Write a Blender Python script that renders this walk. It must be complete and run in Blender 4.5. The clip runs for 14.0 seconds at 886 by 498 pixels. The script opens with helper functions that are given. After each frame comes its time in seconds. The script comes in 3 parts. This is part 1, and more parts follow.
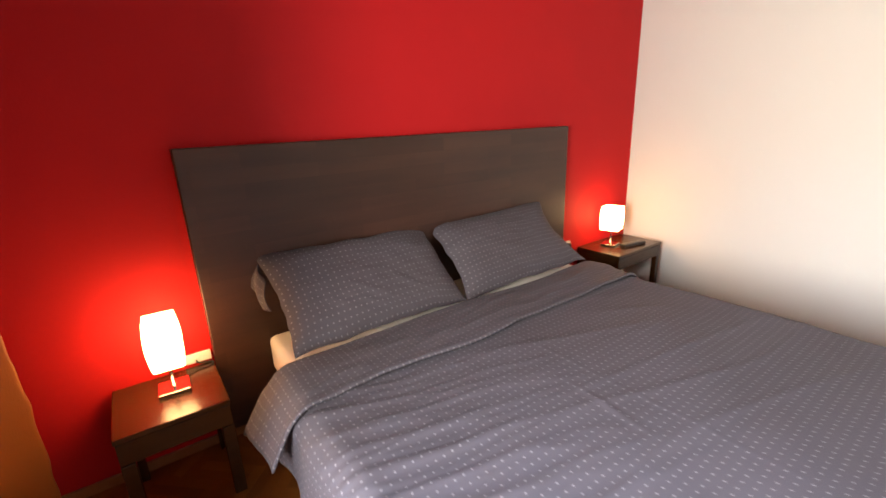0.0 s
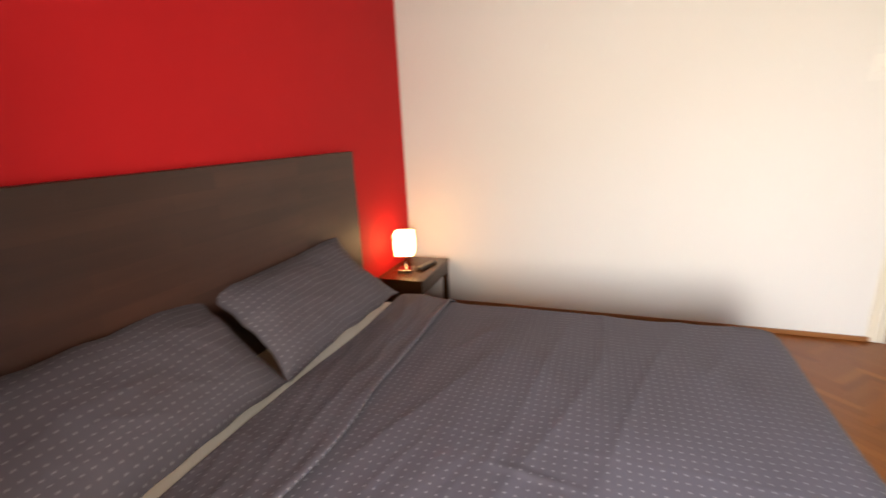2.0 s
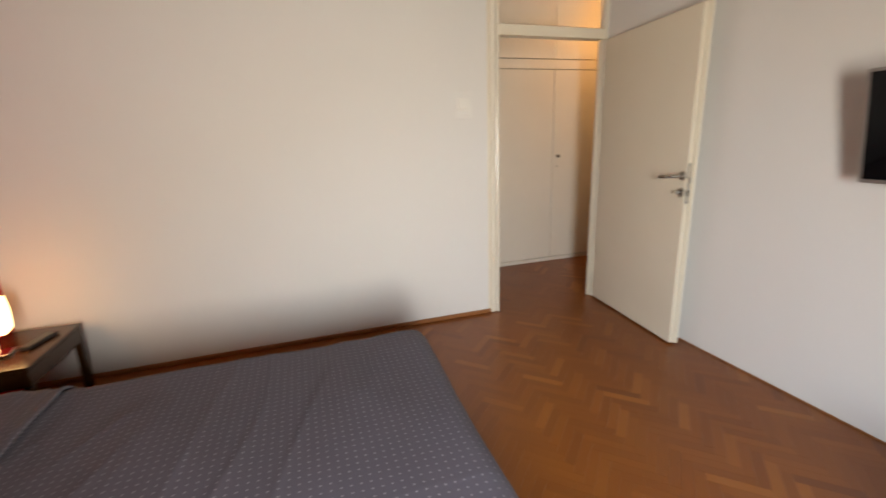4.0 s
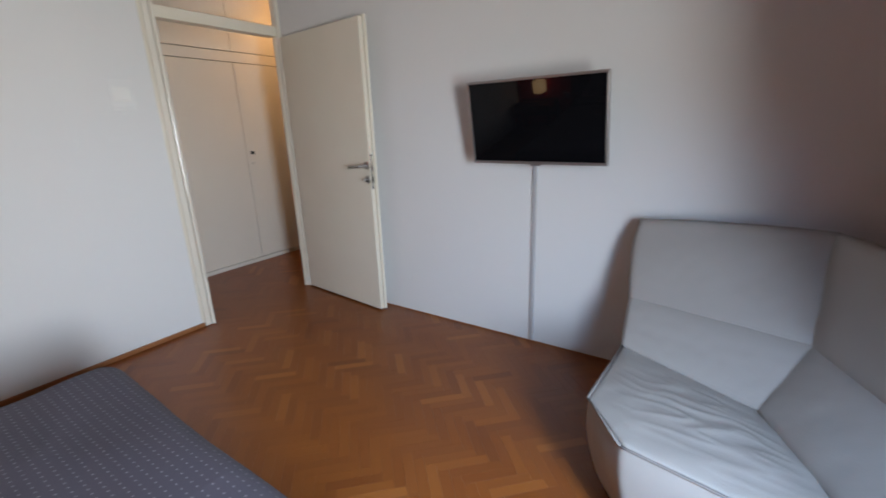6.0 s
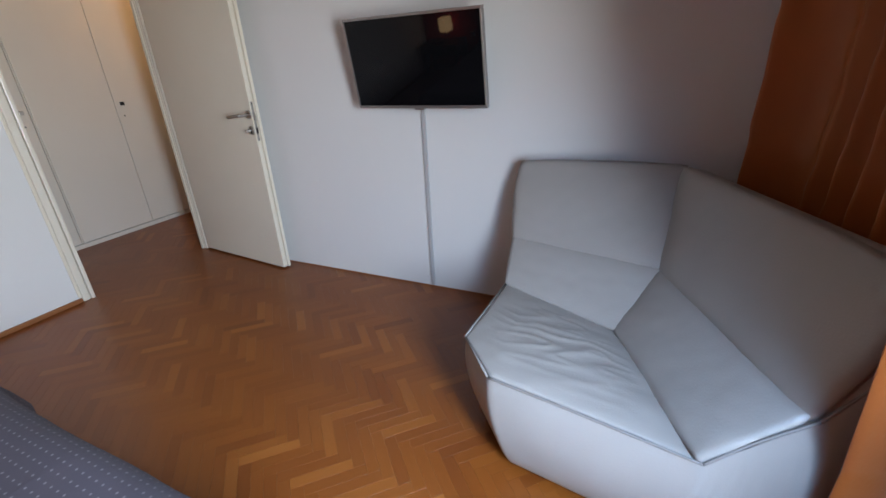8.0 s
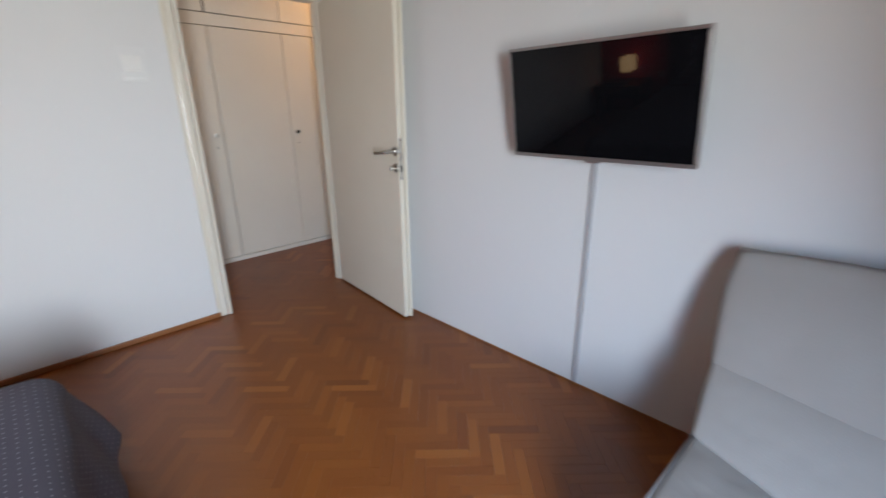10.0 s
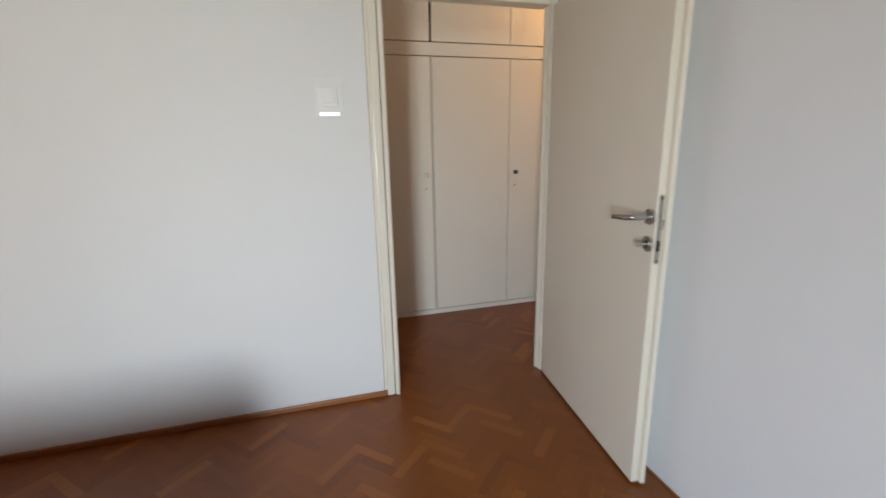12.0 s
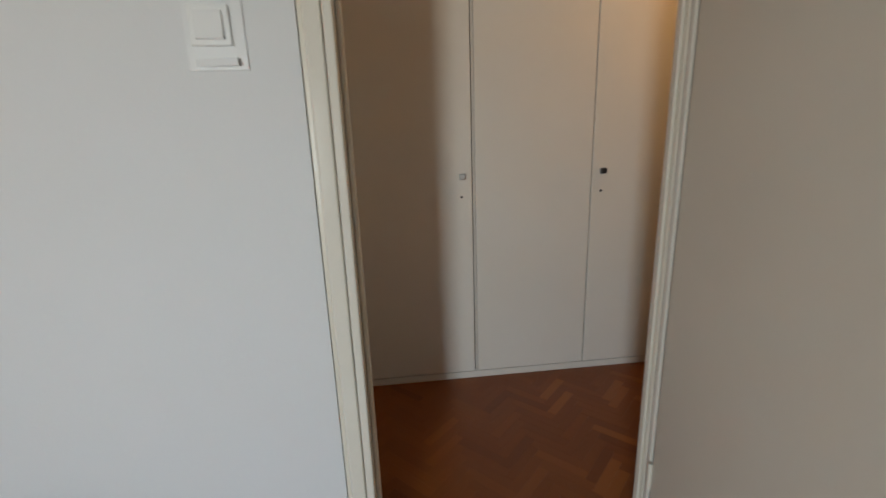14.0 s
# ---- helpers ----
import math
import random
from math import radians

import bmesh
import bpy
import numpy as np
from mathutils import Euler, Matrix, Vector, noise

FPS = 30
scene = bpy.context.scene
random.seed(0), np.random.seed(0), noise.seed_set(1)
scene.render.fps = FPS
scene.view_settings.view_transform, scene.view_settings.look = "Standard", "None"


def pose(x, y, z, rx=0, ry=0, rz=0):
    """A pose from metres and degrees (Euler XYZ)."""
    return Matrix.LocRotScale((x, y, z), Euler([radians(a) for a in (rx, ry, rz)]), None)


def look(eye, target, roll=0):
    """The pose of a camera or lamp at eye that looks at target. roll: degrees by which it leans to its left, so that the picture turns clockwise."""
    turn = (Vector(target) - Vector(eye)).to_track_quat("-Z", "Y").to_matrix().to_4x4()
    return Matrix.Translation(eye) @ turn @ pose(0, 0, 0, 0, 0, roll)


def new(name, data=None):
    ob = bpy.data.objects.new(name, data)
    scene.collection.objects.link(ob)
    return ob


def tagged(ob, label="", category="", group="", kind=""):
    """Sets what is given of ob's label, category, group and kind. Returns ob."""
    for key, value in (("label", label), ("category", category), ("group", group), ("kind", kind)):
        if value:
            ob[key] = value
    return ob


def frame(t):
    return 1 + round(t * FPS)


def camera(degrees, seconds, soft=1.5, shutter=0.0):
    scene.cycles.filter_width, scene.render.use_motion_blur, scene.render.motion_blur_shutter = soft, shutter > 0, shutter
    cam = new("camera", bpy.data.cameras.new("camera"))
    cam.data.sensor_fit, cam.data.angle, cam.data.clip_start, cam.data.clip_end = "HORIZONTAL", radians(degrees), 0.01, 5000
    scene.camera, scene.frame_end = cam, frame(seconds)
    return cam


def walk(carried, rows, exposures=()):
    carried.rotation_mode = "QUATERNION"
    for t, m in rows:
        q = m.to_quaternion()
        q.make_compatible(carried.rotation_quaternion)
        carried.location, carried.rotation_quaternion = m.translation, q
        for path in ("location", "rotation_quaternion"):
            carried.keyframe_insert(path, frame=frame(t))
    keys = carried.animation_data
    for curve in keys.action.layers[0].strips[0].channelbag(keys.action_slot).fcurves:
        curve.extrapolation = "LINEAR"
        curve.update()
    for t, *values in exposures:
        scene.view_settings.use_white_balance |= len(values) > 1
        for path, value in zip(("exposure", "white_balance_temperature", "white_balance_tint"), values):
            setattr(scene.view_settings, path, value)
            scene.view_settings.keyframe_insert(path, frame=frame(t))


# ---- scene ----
cam = camera(91.9, 14.0, 1.5, 0.5)
PATH = [
    (0, (0.114, 0.134, 1.24), (1.236, 1.687, 0.667), -2.2),
    (0.5, (0.151, 0.323, 1.216), (1.248, 1.898, 0.654), -4.2),
    (1, (0.197, 0.444, 1.242), (1.347, 1.973, 0.66), -3.1),
    (1.5, (0.217, 0.532, 1.233), (1.748, 1.689, 0.67), -2.6),
    (2, (0.209, 0.568, 1.259), (2.021, 1.233, 0.736), -2.6),
    (2.5, (0.185, 0.557, 1.286), (2.101, 0.771, 0.753), -1.7),
    (3, (0.251, 0.466, 1.279), (2.182, 0.522, 0.762), -2.5),
    (3.5, (0.287, 0.364, 1.276), (2.213, 0.172, 0.774), -2.2),
    (4, (0.322, 0.329, 1.292), (2.165, -0.266, 0.791), -2.0),
    (6.3, (0.17, 0.372, 1.28), (1.116, -1.284, 0.678), -1.9),
    (6.5, (0.143, 0.367, 1.284), (1.0, -1.314, 0.623), -2.0),
    (7, (0.07, 0.348, 1.274), (0.798, -1.352, 0.514), -2.5),
    (7.2, (0.028, 0.336, 1.269), (0.769, -1.339, 0.465), -2.9),
    (9.3, (0.14, 0.032, 1.275), (1.053, -1.602, 0.57), -0.5),
    (9.5, (0.195, -0.01, 1.277), (1.198, -1.606, 0.606), -0.8),
    (10, (0.305, -0.167, 1.264), (1.645, -1.515, 0.642), -0.7),
    (10.5, (0.398, -0.339, 1.271), (2.02, -1.337, 0.659), -0.6),
    (11, (0.571, -0.443, 1.255), (2.293, -1.289, 0.691), -0.8),
    (11.5, (0.826, -0.547, 1.288), (2.621, -1.293, 0.819), -0.4),
    (12, (1.056, -0.681, 1.28), (2.929, -1.207, 0.815), -1.2),
    (12.5, (1.272, -0.826, 1.289), (3.193, -1.099, 0.801), -1.2),
    (12.8, (1.405, -0.878, 1.272), (3.327, -1.139, 0.787), -1.4),
    (13, (1.516, -0.905, 1.269), (3.43, -1.202, 0.771), -0.9),
    (13.4, (1.717, -0.981, 1.268), (3.636, -1.301, 0.804), -1.6),
    (13.5, (1.77, -0.994, 1.266), (3.692, -1.321, 0.817), -1.6),
    (14, (2.07, -1.112, 1.254), (3.998, -1.311, 0.76), -2.0),
]

EXPOSURES = [
    (0.0, 0.68, 7250, 9), (1.0, 0.68, 7350, 9), (2.0, 0.45, 7600, 10), (2.5, 0.30, 7850, 11), (3.0, 0.18, 8000, 11), (3.5, 0.07, 7900, 10), (4.0, -0.18, 7400, 8),
    (6.3, -0.44, 5850, 5), (7.2, -0.47, 5850, 6), (9.5, -0.27, 5850, 5), (11.0, -0.20, 5950, 4), (12.5, -0.30, 6150, 2), (13.5, -0.60, 6100, 1), (14.0, -0.62, 6100, 1),
]
walk(cam, [(t, look(eye, target, roll)) for t, eye, target, roll in PATH], EXPOSURES)

# ---- plan, in metres ----
EAST, NORTH, SOUTH, WEST, TOP = 3.11, 1.90, -1.86, -0.66, 2.60
WALL, THIN = 0.15, 0.07                   # outer walls, partition to the hall
HALL_N, HALL_S, CLOSET = -0.80, -3.10, 4.117
DOOR_N, DOOR_S = -0.935, -1.855            # outer edges of the door's casing
WIN = (0.06, 0.60, 0.55, 1.72)            # the window: y0, y1, z0, z1

# ---- world and lights ----
world = bpy.data.worlds.new("sky")
scene.world = world
world.use_nodes = True
wn = world.node_tree
sky = wn.nodes.new("ShaderNodeTexSky")
sky.sky_type, sky.sun_disc, sky.sun_elevation, sky.sun_rotation = "NISHITA", False, radians(40), radians(60)
wn.links.new(sky.outputs[0], wn.nodes["Background"].inputs[0])
wn.nodes["Background"].inputs[1].default_value = 0.08


def lamp(name, kind, m, energy, colour, **size):
    ob = new(name, bpy.data.lights.new(name, kind))
    ob.matrix_world = m
    ob.data.energy, ob.data.color = energy, colour
    for key, value in size.items():
        if key == "wide":
            ob.data.shape, ob.data.size = "RECTANGLE", value
        if key == "tall":
            ob.data.size_y = value
        if key == "soft":
            ob.data.shadow_soft_size = value
    return ob


WY, WZ = (WIN[0] + WIN[1]) / 2, (WIN[2] + WIN[3]) / 2
# the sky's light falls in from above and is cooler than what the street and the houses throw back
lamp("window_skylight", "AREA", look((WEST - 0.060, WY, WZ), (WEST + 1.75, WY - 1.15, WZ - 2.7)),
     50, (0.42, 0.64, 1.0), wide=WIN[1] - WIN[0] - 0.12, tall=WIN[3] - WIN[2] - 0.12).data.spread = radians(124)
lamp("window_street_light", "AREA", look((WEST - 0.070, WY, WZ), (3, WY - 0.9, WZ - 0.1)),
     64, (1.0, 0.955, 0.88), wide=WIN[1] - WIN[0] - 0.12, tall=WIN[3] - WIN[2] - 0.12).data.spread = radians(140)
lamp("hall_bulb", "POINT", pose(3.68, -2.70, 2.34), 10, (1.0, 0.48, 0.16), soft=0.05)


# ---- materials ----
def material(name, colour, rough=0.6, metal=0.0, second=None, scale=8.0, bump=0.0, bump_scale=60.0, stretch=(1, 1, 1), spec=0.5, sheen=0.0, detail=4.0, coat=0.0):
    """A surface with mottling of two colours at one scale and relief at a finer one."""
    m = bpy.data.materials.new(name)
    m.use_nodes = True
    t = m.node_tree
    b = t.nodes["Principled BSDF"]
    b.inputs["Roughness"].default_value, b.inputs["Metallic"].default_value = rough, metal
    b.inputs["Specular IOR Level"].default_value, b.inputs["Sheen Weight"].default_value = spec, sheen
    b.inputs["Coat Weight"].default_value = coat
    second = second or tuple(c * 0.9 for c in colour)
    co, mp = t.nodes.new("ShaderNodeTexCoord"), t.nodes.new("ShaderNodeMapping")
    mp.inputs["Scale"].default_value = stretch
    t.links.new(co.outputs["Object"], mp.inputs[0])
    n1, mix = t.nodes.new("ShaderNodeTexNoise"), t.nodes.new("ShaderNodeMix")
    n1.inputs["Scale"].default_value, n1.inputs["Detail"].default_value = scale, detail
    t.links.new(mp.outputs[0], n1.inputs["Vector"])
    mix.data_type = "RGBA"
    mix.inputs[6].default_value, mix.inputs[7].default_value = (*colour, 1), (*second, 1)
    t.links.new(n1.outputs["Fac"], mix.inputs[0])
    t.links.new(mix.outputs[2], b.inputs["Base Color"])
    if bump:
        n2, bp = t.nodes.new("ShaderNodeTexNoise"), t.nodes.new("ShaderNodeBump")
        n2.inputs["Scale"].default_value, n2.inputs["Detail"].default_value = bump_scale, 3
        t.links.new(mp.outputs[0], n2.inputs["Vector"])
        bp.inputs["Strength"].default_value, bp.inputs["Distance"].default_value = bump, 0.004
        t.links.new(n2.outputs["Fac"], bp.inputs["Height"])
        t.links.new(bp.outputs[0], b.inputs["Normal"])
    return m


def dotted(name, colour, dot, step, radius, rough=0.75):
    """Cotton with rows of small woven dots, laid out by the cloth's own UV in metres."""
    m = material(name, colour, rough, second=tuple(c * 0.86 for c in colour), scale=14, bump=0.25, bump_scale=420, spec=0.3, sheen=0.03)
    t = m.node_tree
    b = t.nodes["Principled BSDF"]
    old = b.inputs["Base Color"].links[0].from_socket
    uv, sep = t.nodes.new("ShaderNodeUVMap"), t.nodes.new("ShaderNodeSeparateXYZ")
    uv.uv_map = "cloth"
    t.links.new(uv.outputs[0], sep.inputs[0])

    def calc(op, a, bb):
        n = t.nodes.new("ShaderNodeMath")
        n.operation = op
        for i, v in enumerate((a, bb)):
            if isinstance(v, (int, float)):
                n.inputs[i].default_value = v
            else:
                t.links.new(v, n.inputs[i])
        return n.outputs[0]

    far = []
    for axis in (0, 1):
        f = calc("FRACT", calc("DIVIDE", sep.outputs[axis], step), 0)
        far.append(calc("ABSOLUTE", calc("SUBTRACT", f, 0.5), 0))
    both = calc("SQRT", calc("ADD", calc("POWER", far[0], 2), calc("POWER", far[1], 2)), 0)
    ramp = t.nodes.new("ShaderNodeMapRange")
    ramp.inputs["From Min"].default_value, ramp.inputs["From Max"].default_value = radius / step * 0.6, radius / step * 1.25
    ramp.inputs["To Min"].default_value, ramp.inputs["To Max"].default_value = 1, 0
    t.links.new(both, ramp.inputs["Value"])
    mix = t.nodes.new("ShaderNodeMix")
    mix.data_type = "RGBA"
    t.links.new(ramp.outputs[0], mix.inputs[0])
    t.links.new(old, mix.inputs[6])
    mix.inputs[7].default_value = (*dot, 1)
    t.links.new(mix.outputs[2], b.inputs["Base Color"])
    return m


def parquet(name, island):
    """Oak strips: grain along the UV's first axis, each strip its own tone."""
    m = bpy.data.materials.new(name)
    m.use_nodes = True
    t = m.node_tree
    b = t.nodes["Principled BSDF"]
    uv, mp = t.nodes.new("ShaderNodeUVMap"), t.nodes.new("ShaderNodeMapping")
    uv.uv_map = "grain"
    mp.inputs["Scale"].default_value = (6, 90, 1)
    t.links.new(uv.outputs[0], mp.inputs[0])
    grain, wear = t.nodes.new("ShaderNodeTexNoise"), t.nodes.new("ShaderNodeTexNoise")
    grain.inputs["Scale"].default_value, grain.inputs["Detail"].default_value = 1.0, 5
    t.links.new(mp.outputs[0], grain.inputs["Vector"])
    geo = t.nodes.new("ShaderNodeNewGeometry")
    wear.inputs["Scale"].default_value = 2.2
    t.links.new(geo.outputs["Position"], wear.inputs["Vector"])
    if island:
        rnd = geo.outputs["Random Per Island"]
    else:
        rnd = t.nodes.new("ShaderNodeObjectInfo").outputs["Random"]
    tone = t.nodes.new("ShaderNodeValToRGB")
    cols = ((0.0, (0.150, 0.041, 0.007)), (0.08, (0.190, 0.055, 0.008)), (0.55, (0.206, 0.062, 0.009)), (0.90, (0.222, 0.069, 0.010)), (1.0, (0.290, 0.101, 0.018)))
    while len(tone.color_ramp.elements) < len(cols):
        tone.color_ramp.elements.new(0.5)
    for e, (p, c) in zip(tone.color_ramp.elements, cols):
        e.position, e.color = p, (*c, 1)
    t.links.new(rnd, tone.inputs[0])
    dark = t.nodes.new("ShaderNodeMix")
    dark.data_type, dark.blend_type = "RGBA", "MULTIPLY"
    ramp = t.nodes.new("ShaderNodeMapRange")
    ramp.inputs["To Min"].default_value, ramp.inputs["To Max"].default_value = 0.1, 0.75
    t.links.new(grain.outputs["Fac"], ramp.inputs["Value"])
    t.links.new(ramp.outputs[0], dark.inputs[0])
    t.links.new(tone.outputs[0], dark.inputs[6])
    dark.inputs[7].default_value = (0.80, 0.68, 0.58, 1)
    t.links.new(dark.outputs[2], b.inputs["Base Color"])
    rr = t.nodes.new("ShaderNodeMapRange")
    rr.inputs["To Min"].default_value, rr.inputs["To Max"].default_value = 0.26, 0.40
    b.inputs["Specular IOR Level"].default_value = 0.46
    t.links.new(wear.outputs["Fac"], rr.inputs["Value"])
    t.links.new(rr.outputs[0], b.inputs["Roughness"])
    bp = t.nodes.new("ShaderNodeBump")
    bp.inputs["Strength"].default_value, bp.inputs["Distance"].default_value = 0.08, 0.002
    t.links.new(grain.outputs["Fac"], bp.inputs["Height"])
    t.links.new(bp.outputs[0], b.inputs["Normal"])
    return m


def glowing(name, colour, strength):
    m = bpy.data.materials.new(name)
    m.use_nodes = True
    b = m.node_tree.nodes["Principled BSDF"]
    b.inputs["Base Color"].default_value = (0.85, 0.8, 0.7, 1)
    b.inputs["Emission Color"].default_value, b.inputs["Emission Strength"].default_value = (*colour, 1), strength
    return m


def glass(name):
    m = bpy.data.materials.new(name)
    m.use_nodes = True
    b = m.node_tree.nodes["Principled BSDF"]
    b.inputs["Transmission Weight"].default_value, b.inputs["Roughness"].default_value, b.inputs["IOR"].default_value = 1, 0.02, 1.45
    return m


def satin(name, colour, second):
    """Curtain cloth that glints along its folds and lets some light through."""
    m = material(name, colour, 0.48, second=second, scale=5, bump=0.2, bump_scale=300, stretch=(1, 1, 0.25), sheen=0.1)
    t = m.node_tree
    b, out = t.nodes["Principled BSDF"], t.nodes["Material Output"]
    tr, mix = t.nodes.new("ShaderNodeBsdfTranslucent"), t.nodes.new("ShaderNodeMixShader")
    tr.inputs[0].default_value = (*colour, 1)
    mix.inputs[0].default_value = 0.03
    t.links.new(b.outputs[0], mix.inputs[1])
    t.links.new(tr.outputs[0], mix.inputs[2])
    t.links.new(mix.outputs[0], out.inputs[0])
    return m


RED = material("red_wall_paint", (0.515, 0.0115, 0.0155), 0.7, second=(0.455, 0.0085, 0.0135), scale=3, spec=0.2, bump=0.12, bump_scale=160)
WHITE = material("white_wall_paint", (0.69, 0.685, 0.672), 0.7, second=(0.655, 0.65, 0.638), scale=1.6, bump=0.10, bump_scale=140)
# ceilings greyed well below white to cut the light they bounce
CEIL = material("ceiling_paint_dimmed", (0.44, 0.43, 0.42), 0.8, scale=2, bump=0.08)
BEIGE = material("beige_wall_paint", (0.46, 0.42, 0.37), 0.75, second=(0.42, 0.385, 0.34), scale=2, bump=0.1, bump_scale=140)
LACQUER = material("cream_gloss_paint", (0.73, 0.68, 0.57), 0.32, second=(0.69, 0.635, 0.52), scale=4, bump=0.05, bump_scale=45)
GLOSS = material("cream_high_gloss_paint", (0.74, 0.70, 0.61), 0.16, second=(0.68, 0.63, 0.53), scale=6, bump=0.22, bump_scale=28)
CLOSETP = material("closet_paint", (0.72, 0.68, 0.61), 0.38, second=(0.68, 0.635, 0.56), scale=3, bump=0.05, bump_scale=40)
DARKWOOD = material("dark_stained_wood", (0.066, 0.026, 0.0165), 0.42, second=(0.020, 0.008, 0.0065), scale=2.2, spec=0.5, bump=0.15, bump_scale=20, stretch=(1.0, 7, 7), detail=8)
TABLEWOOD = material("dark_lacquered_wood", (0.050, 0.020, 0.007), 0.24, second=(0.028, 0.011, 0.004), scale=4.0, spec=0.5, bump=0.08, bump_scale=25, stretch=(1.2, 8, 8), detail=8)
SKIRT = material("varnished_skirting", (0.30, 0.125, 0.045), 0.35, second=(0.22, 0.085, 0.03), scale=4, bump=0.08, stretch=(1, 1, 6))
COTTON = dotted("grey_dotted_cotton", (0.083, 0.074, 0.096), (0.205, 0.195, 0.226), 0.0245, 0.0031)
SHEET = material("white_sheet", (0.78, 0.76, 0.74), 0.85, scale=9, bump=0.25, bump_scale=40, sheen=0.2)
LEATHER = material("off_white_leather", (0.345, 0.322, 0.300), 0.32, second=(0.305, 0.284, 0.264), scale=5, bump=0.16, bump_scale=180)
SEAM = material("seam_piping", (0.22, 0.20, 0.19), 0.6)
ORANGE = satin("orange_satin", (0.425, 0.128, 0.020), (0.31, 0.074, 0.009))
STEEL = material("brushed_steel", (0.52, 0.50, 0.47), 0.28, 1.0, bump=0.05, bump_scale=200)
PLATE = material("worn_lock_plate", (0.42, 0.40, 0.37), 0.4, 1.0, bump=0.05, bump_scale=200)
CHROME = material("chrome", (0.75, 0.74, 0.72), 0.08, 1.0)
SILVER = material("silver_bezel", (0.36, 0.34, 0.33), 0.35, 0.8)
SCREEN = material("black_screen", (0.004, 0.004, 0.005), 0.03, spec=0.18)
PLASTIC = material("white_plastic", (0.78, 0.77, 0.74), 0.3)
CLEAR = material("clear_plate", (0.77, 0.765, 0.75), 0.22)
BLACK = material("black_plastic", (0.018, 0.018, 0.019), 0.4)
RUBBER = material("grey_rubber_keys", (0.16, 0.16, 0.155), 0.6)
# white trunking, its shading put into the colour as an even grey
TRUNK = material("cable_trunk_shaded", (0.43, 0.425, 0.43), 0.45)
SHADE = glowing("lit_paper_shade", (1.0, 0.57, 0.25), 16.0)
SHADE_DIM = glowing("lit_paper_shade_dimmer", (1.0, 0.58, 0.25), 9.5)
BULB = glowing("lit_opal_glass", (1.0, 0.62, 0.30), 6.0)
GLASS = glass("window_glass")
UNDER = material("subfloor", (0.05, 0.02, 0.008), 0.7)


def glued_strips(m, long, high):
    """Turns a wood into a board glued up from short strips, each with its own tone."""
    t = m.node_tree
    b = t.nodes["Principled BSDF"]
    old = b.inputs["Base Color"].links[0].from_socket
    co, sep, com = t.nodes.new("ShaderNodeTexCoord"), t.nodes.new("ShaderNodeSeparateXYZ"), t.nodes.new("ShaderNodeCombineXYZ")
    t.links.new(co.outputs["Object"], sep.inputs[0])
    t.links.new(sep.outputs["X"], com.inputs["X"])
    t.links.new(sep.outputs["Z"], com.inputs["Y"])
    br, mix = t.nodes.new("ShaderNodeTexBrick"), t.nodes.new("ShaderNodeMix")
    br.offset, br.squash = 0.37, 1.0
    br.inputs["Color1"].default_value, br.inputs["Color2"].default_value, br.inputs["Mortar"].default_value = (1.25, 1.2, 1.15, 1), (0.72, 0.66, 0.62, 1), (0.8, 0.75, 0.7, 1)
    br.inputs["Scale"].default_value, br.inputs["Mortar Size"].default_value = 1.0, 0.0006
    br.inputs["Brick Width"].default_value, br.inputs["Row Height"].default_value = long, high
    t.links.new(com.outputs[0], br.inputs["Vector"])
    mix.data_type, mix.blend_type = "RGBA", "MULTIPLY"
    mix.inputs[0].default_value = 0.75
    t.links.new(old, mix.inputs[6])
    t.links.new(br.outputs["Color"], mix.inputs[7])
    t.links.new(mix.outputs[2], b.inputs["Base Color"])


glued_strips(DARKWOOD, 0.46, 0.058)


# ---- building helpers ----
def thing(name, at, label, category, group=""):
    ob = new(name)
    ob.location = at
    ob.empty_display_size = 0.1
    return tagged(ob, label, category, group)


def part(name, bm, mat, parent=None, label="", smooth=False):
    """Links a bmesh, laid out in the world's metres, as one mesh under a thing or under a part."""
    me = bpy.data.meshes.new(name)
    bmesh.ops.recalc_face_normals(bm, faces=bm.faces[:])
    bm.to_mesh(me)
    bm.free()
    me.materials.append(mat)
    if smooth:
        for p in me.polygons:
            p.use_smooth = True
    ob = new(name, me)
    if parent is not None:
        ob.parent = parent
        if parent.type == "EMPTY":
            ob.matrix_parent_inverse = Matrix.Translation(-parent.location)
    return tagged(ob, label)


def boxes(*rows, bevel=0.0, seg=2):
    """Boxes from x0, y0, z0, x1, y1, z1, their edges rounded."""
    bm = bmesh.new()
    for x0, y0, z0, x1, y1, z1 in rows:
        m = Matrix.Translation(((x0 + x1) / 2, (y0 + y1) / 2, (z0 + z1) / 2)) @ Matrix.Diagonal((abs(x1 - x0), abs(y1 - y0), abs(z1 - z0), 1))
        bmesh.ops.create_cube(bm, size=1, matrix=m)
    if bevel:
        bmesh.ops.bevel(bm, geom=bm.edges[:], offset=bevel, segments=seg, affect="EDGES", profile=0.5)
    return bm


def turned(bm, m):
    bmesh.ops.transform(bm, matrix=m, verts=bm.verts[:])
    return bm


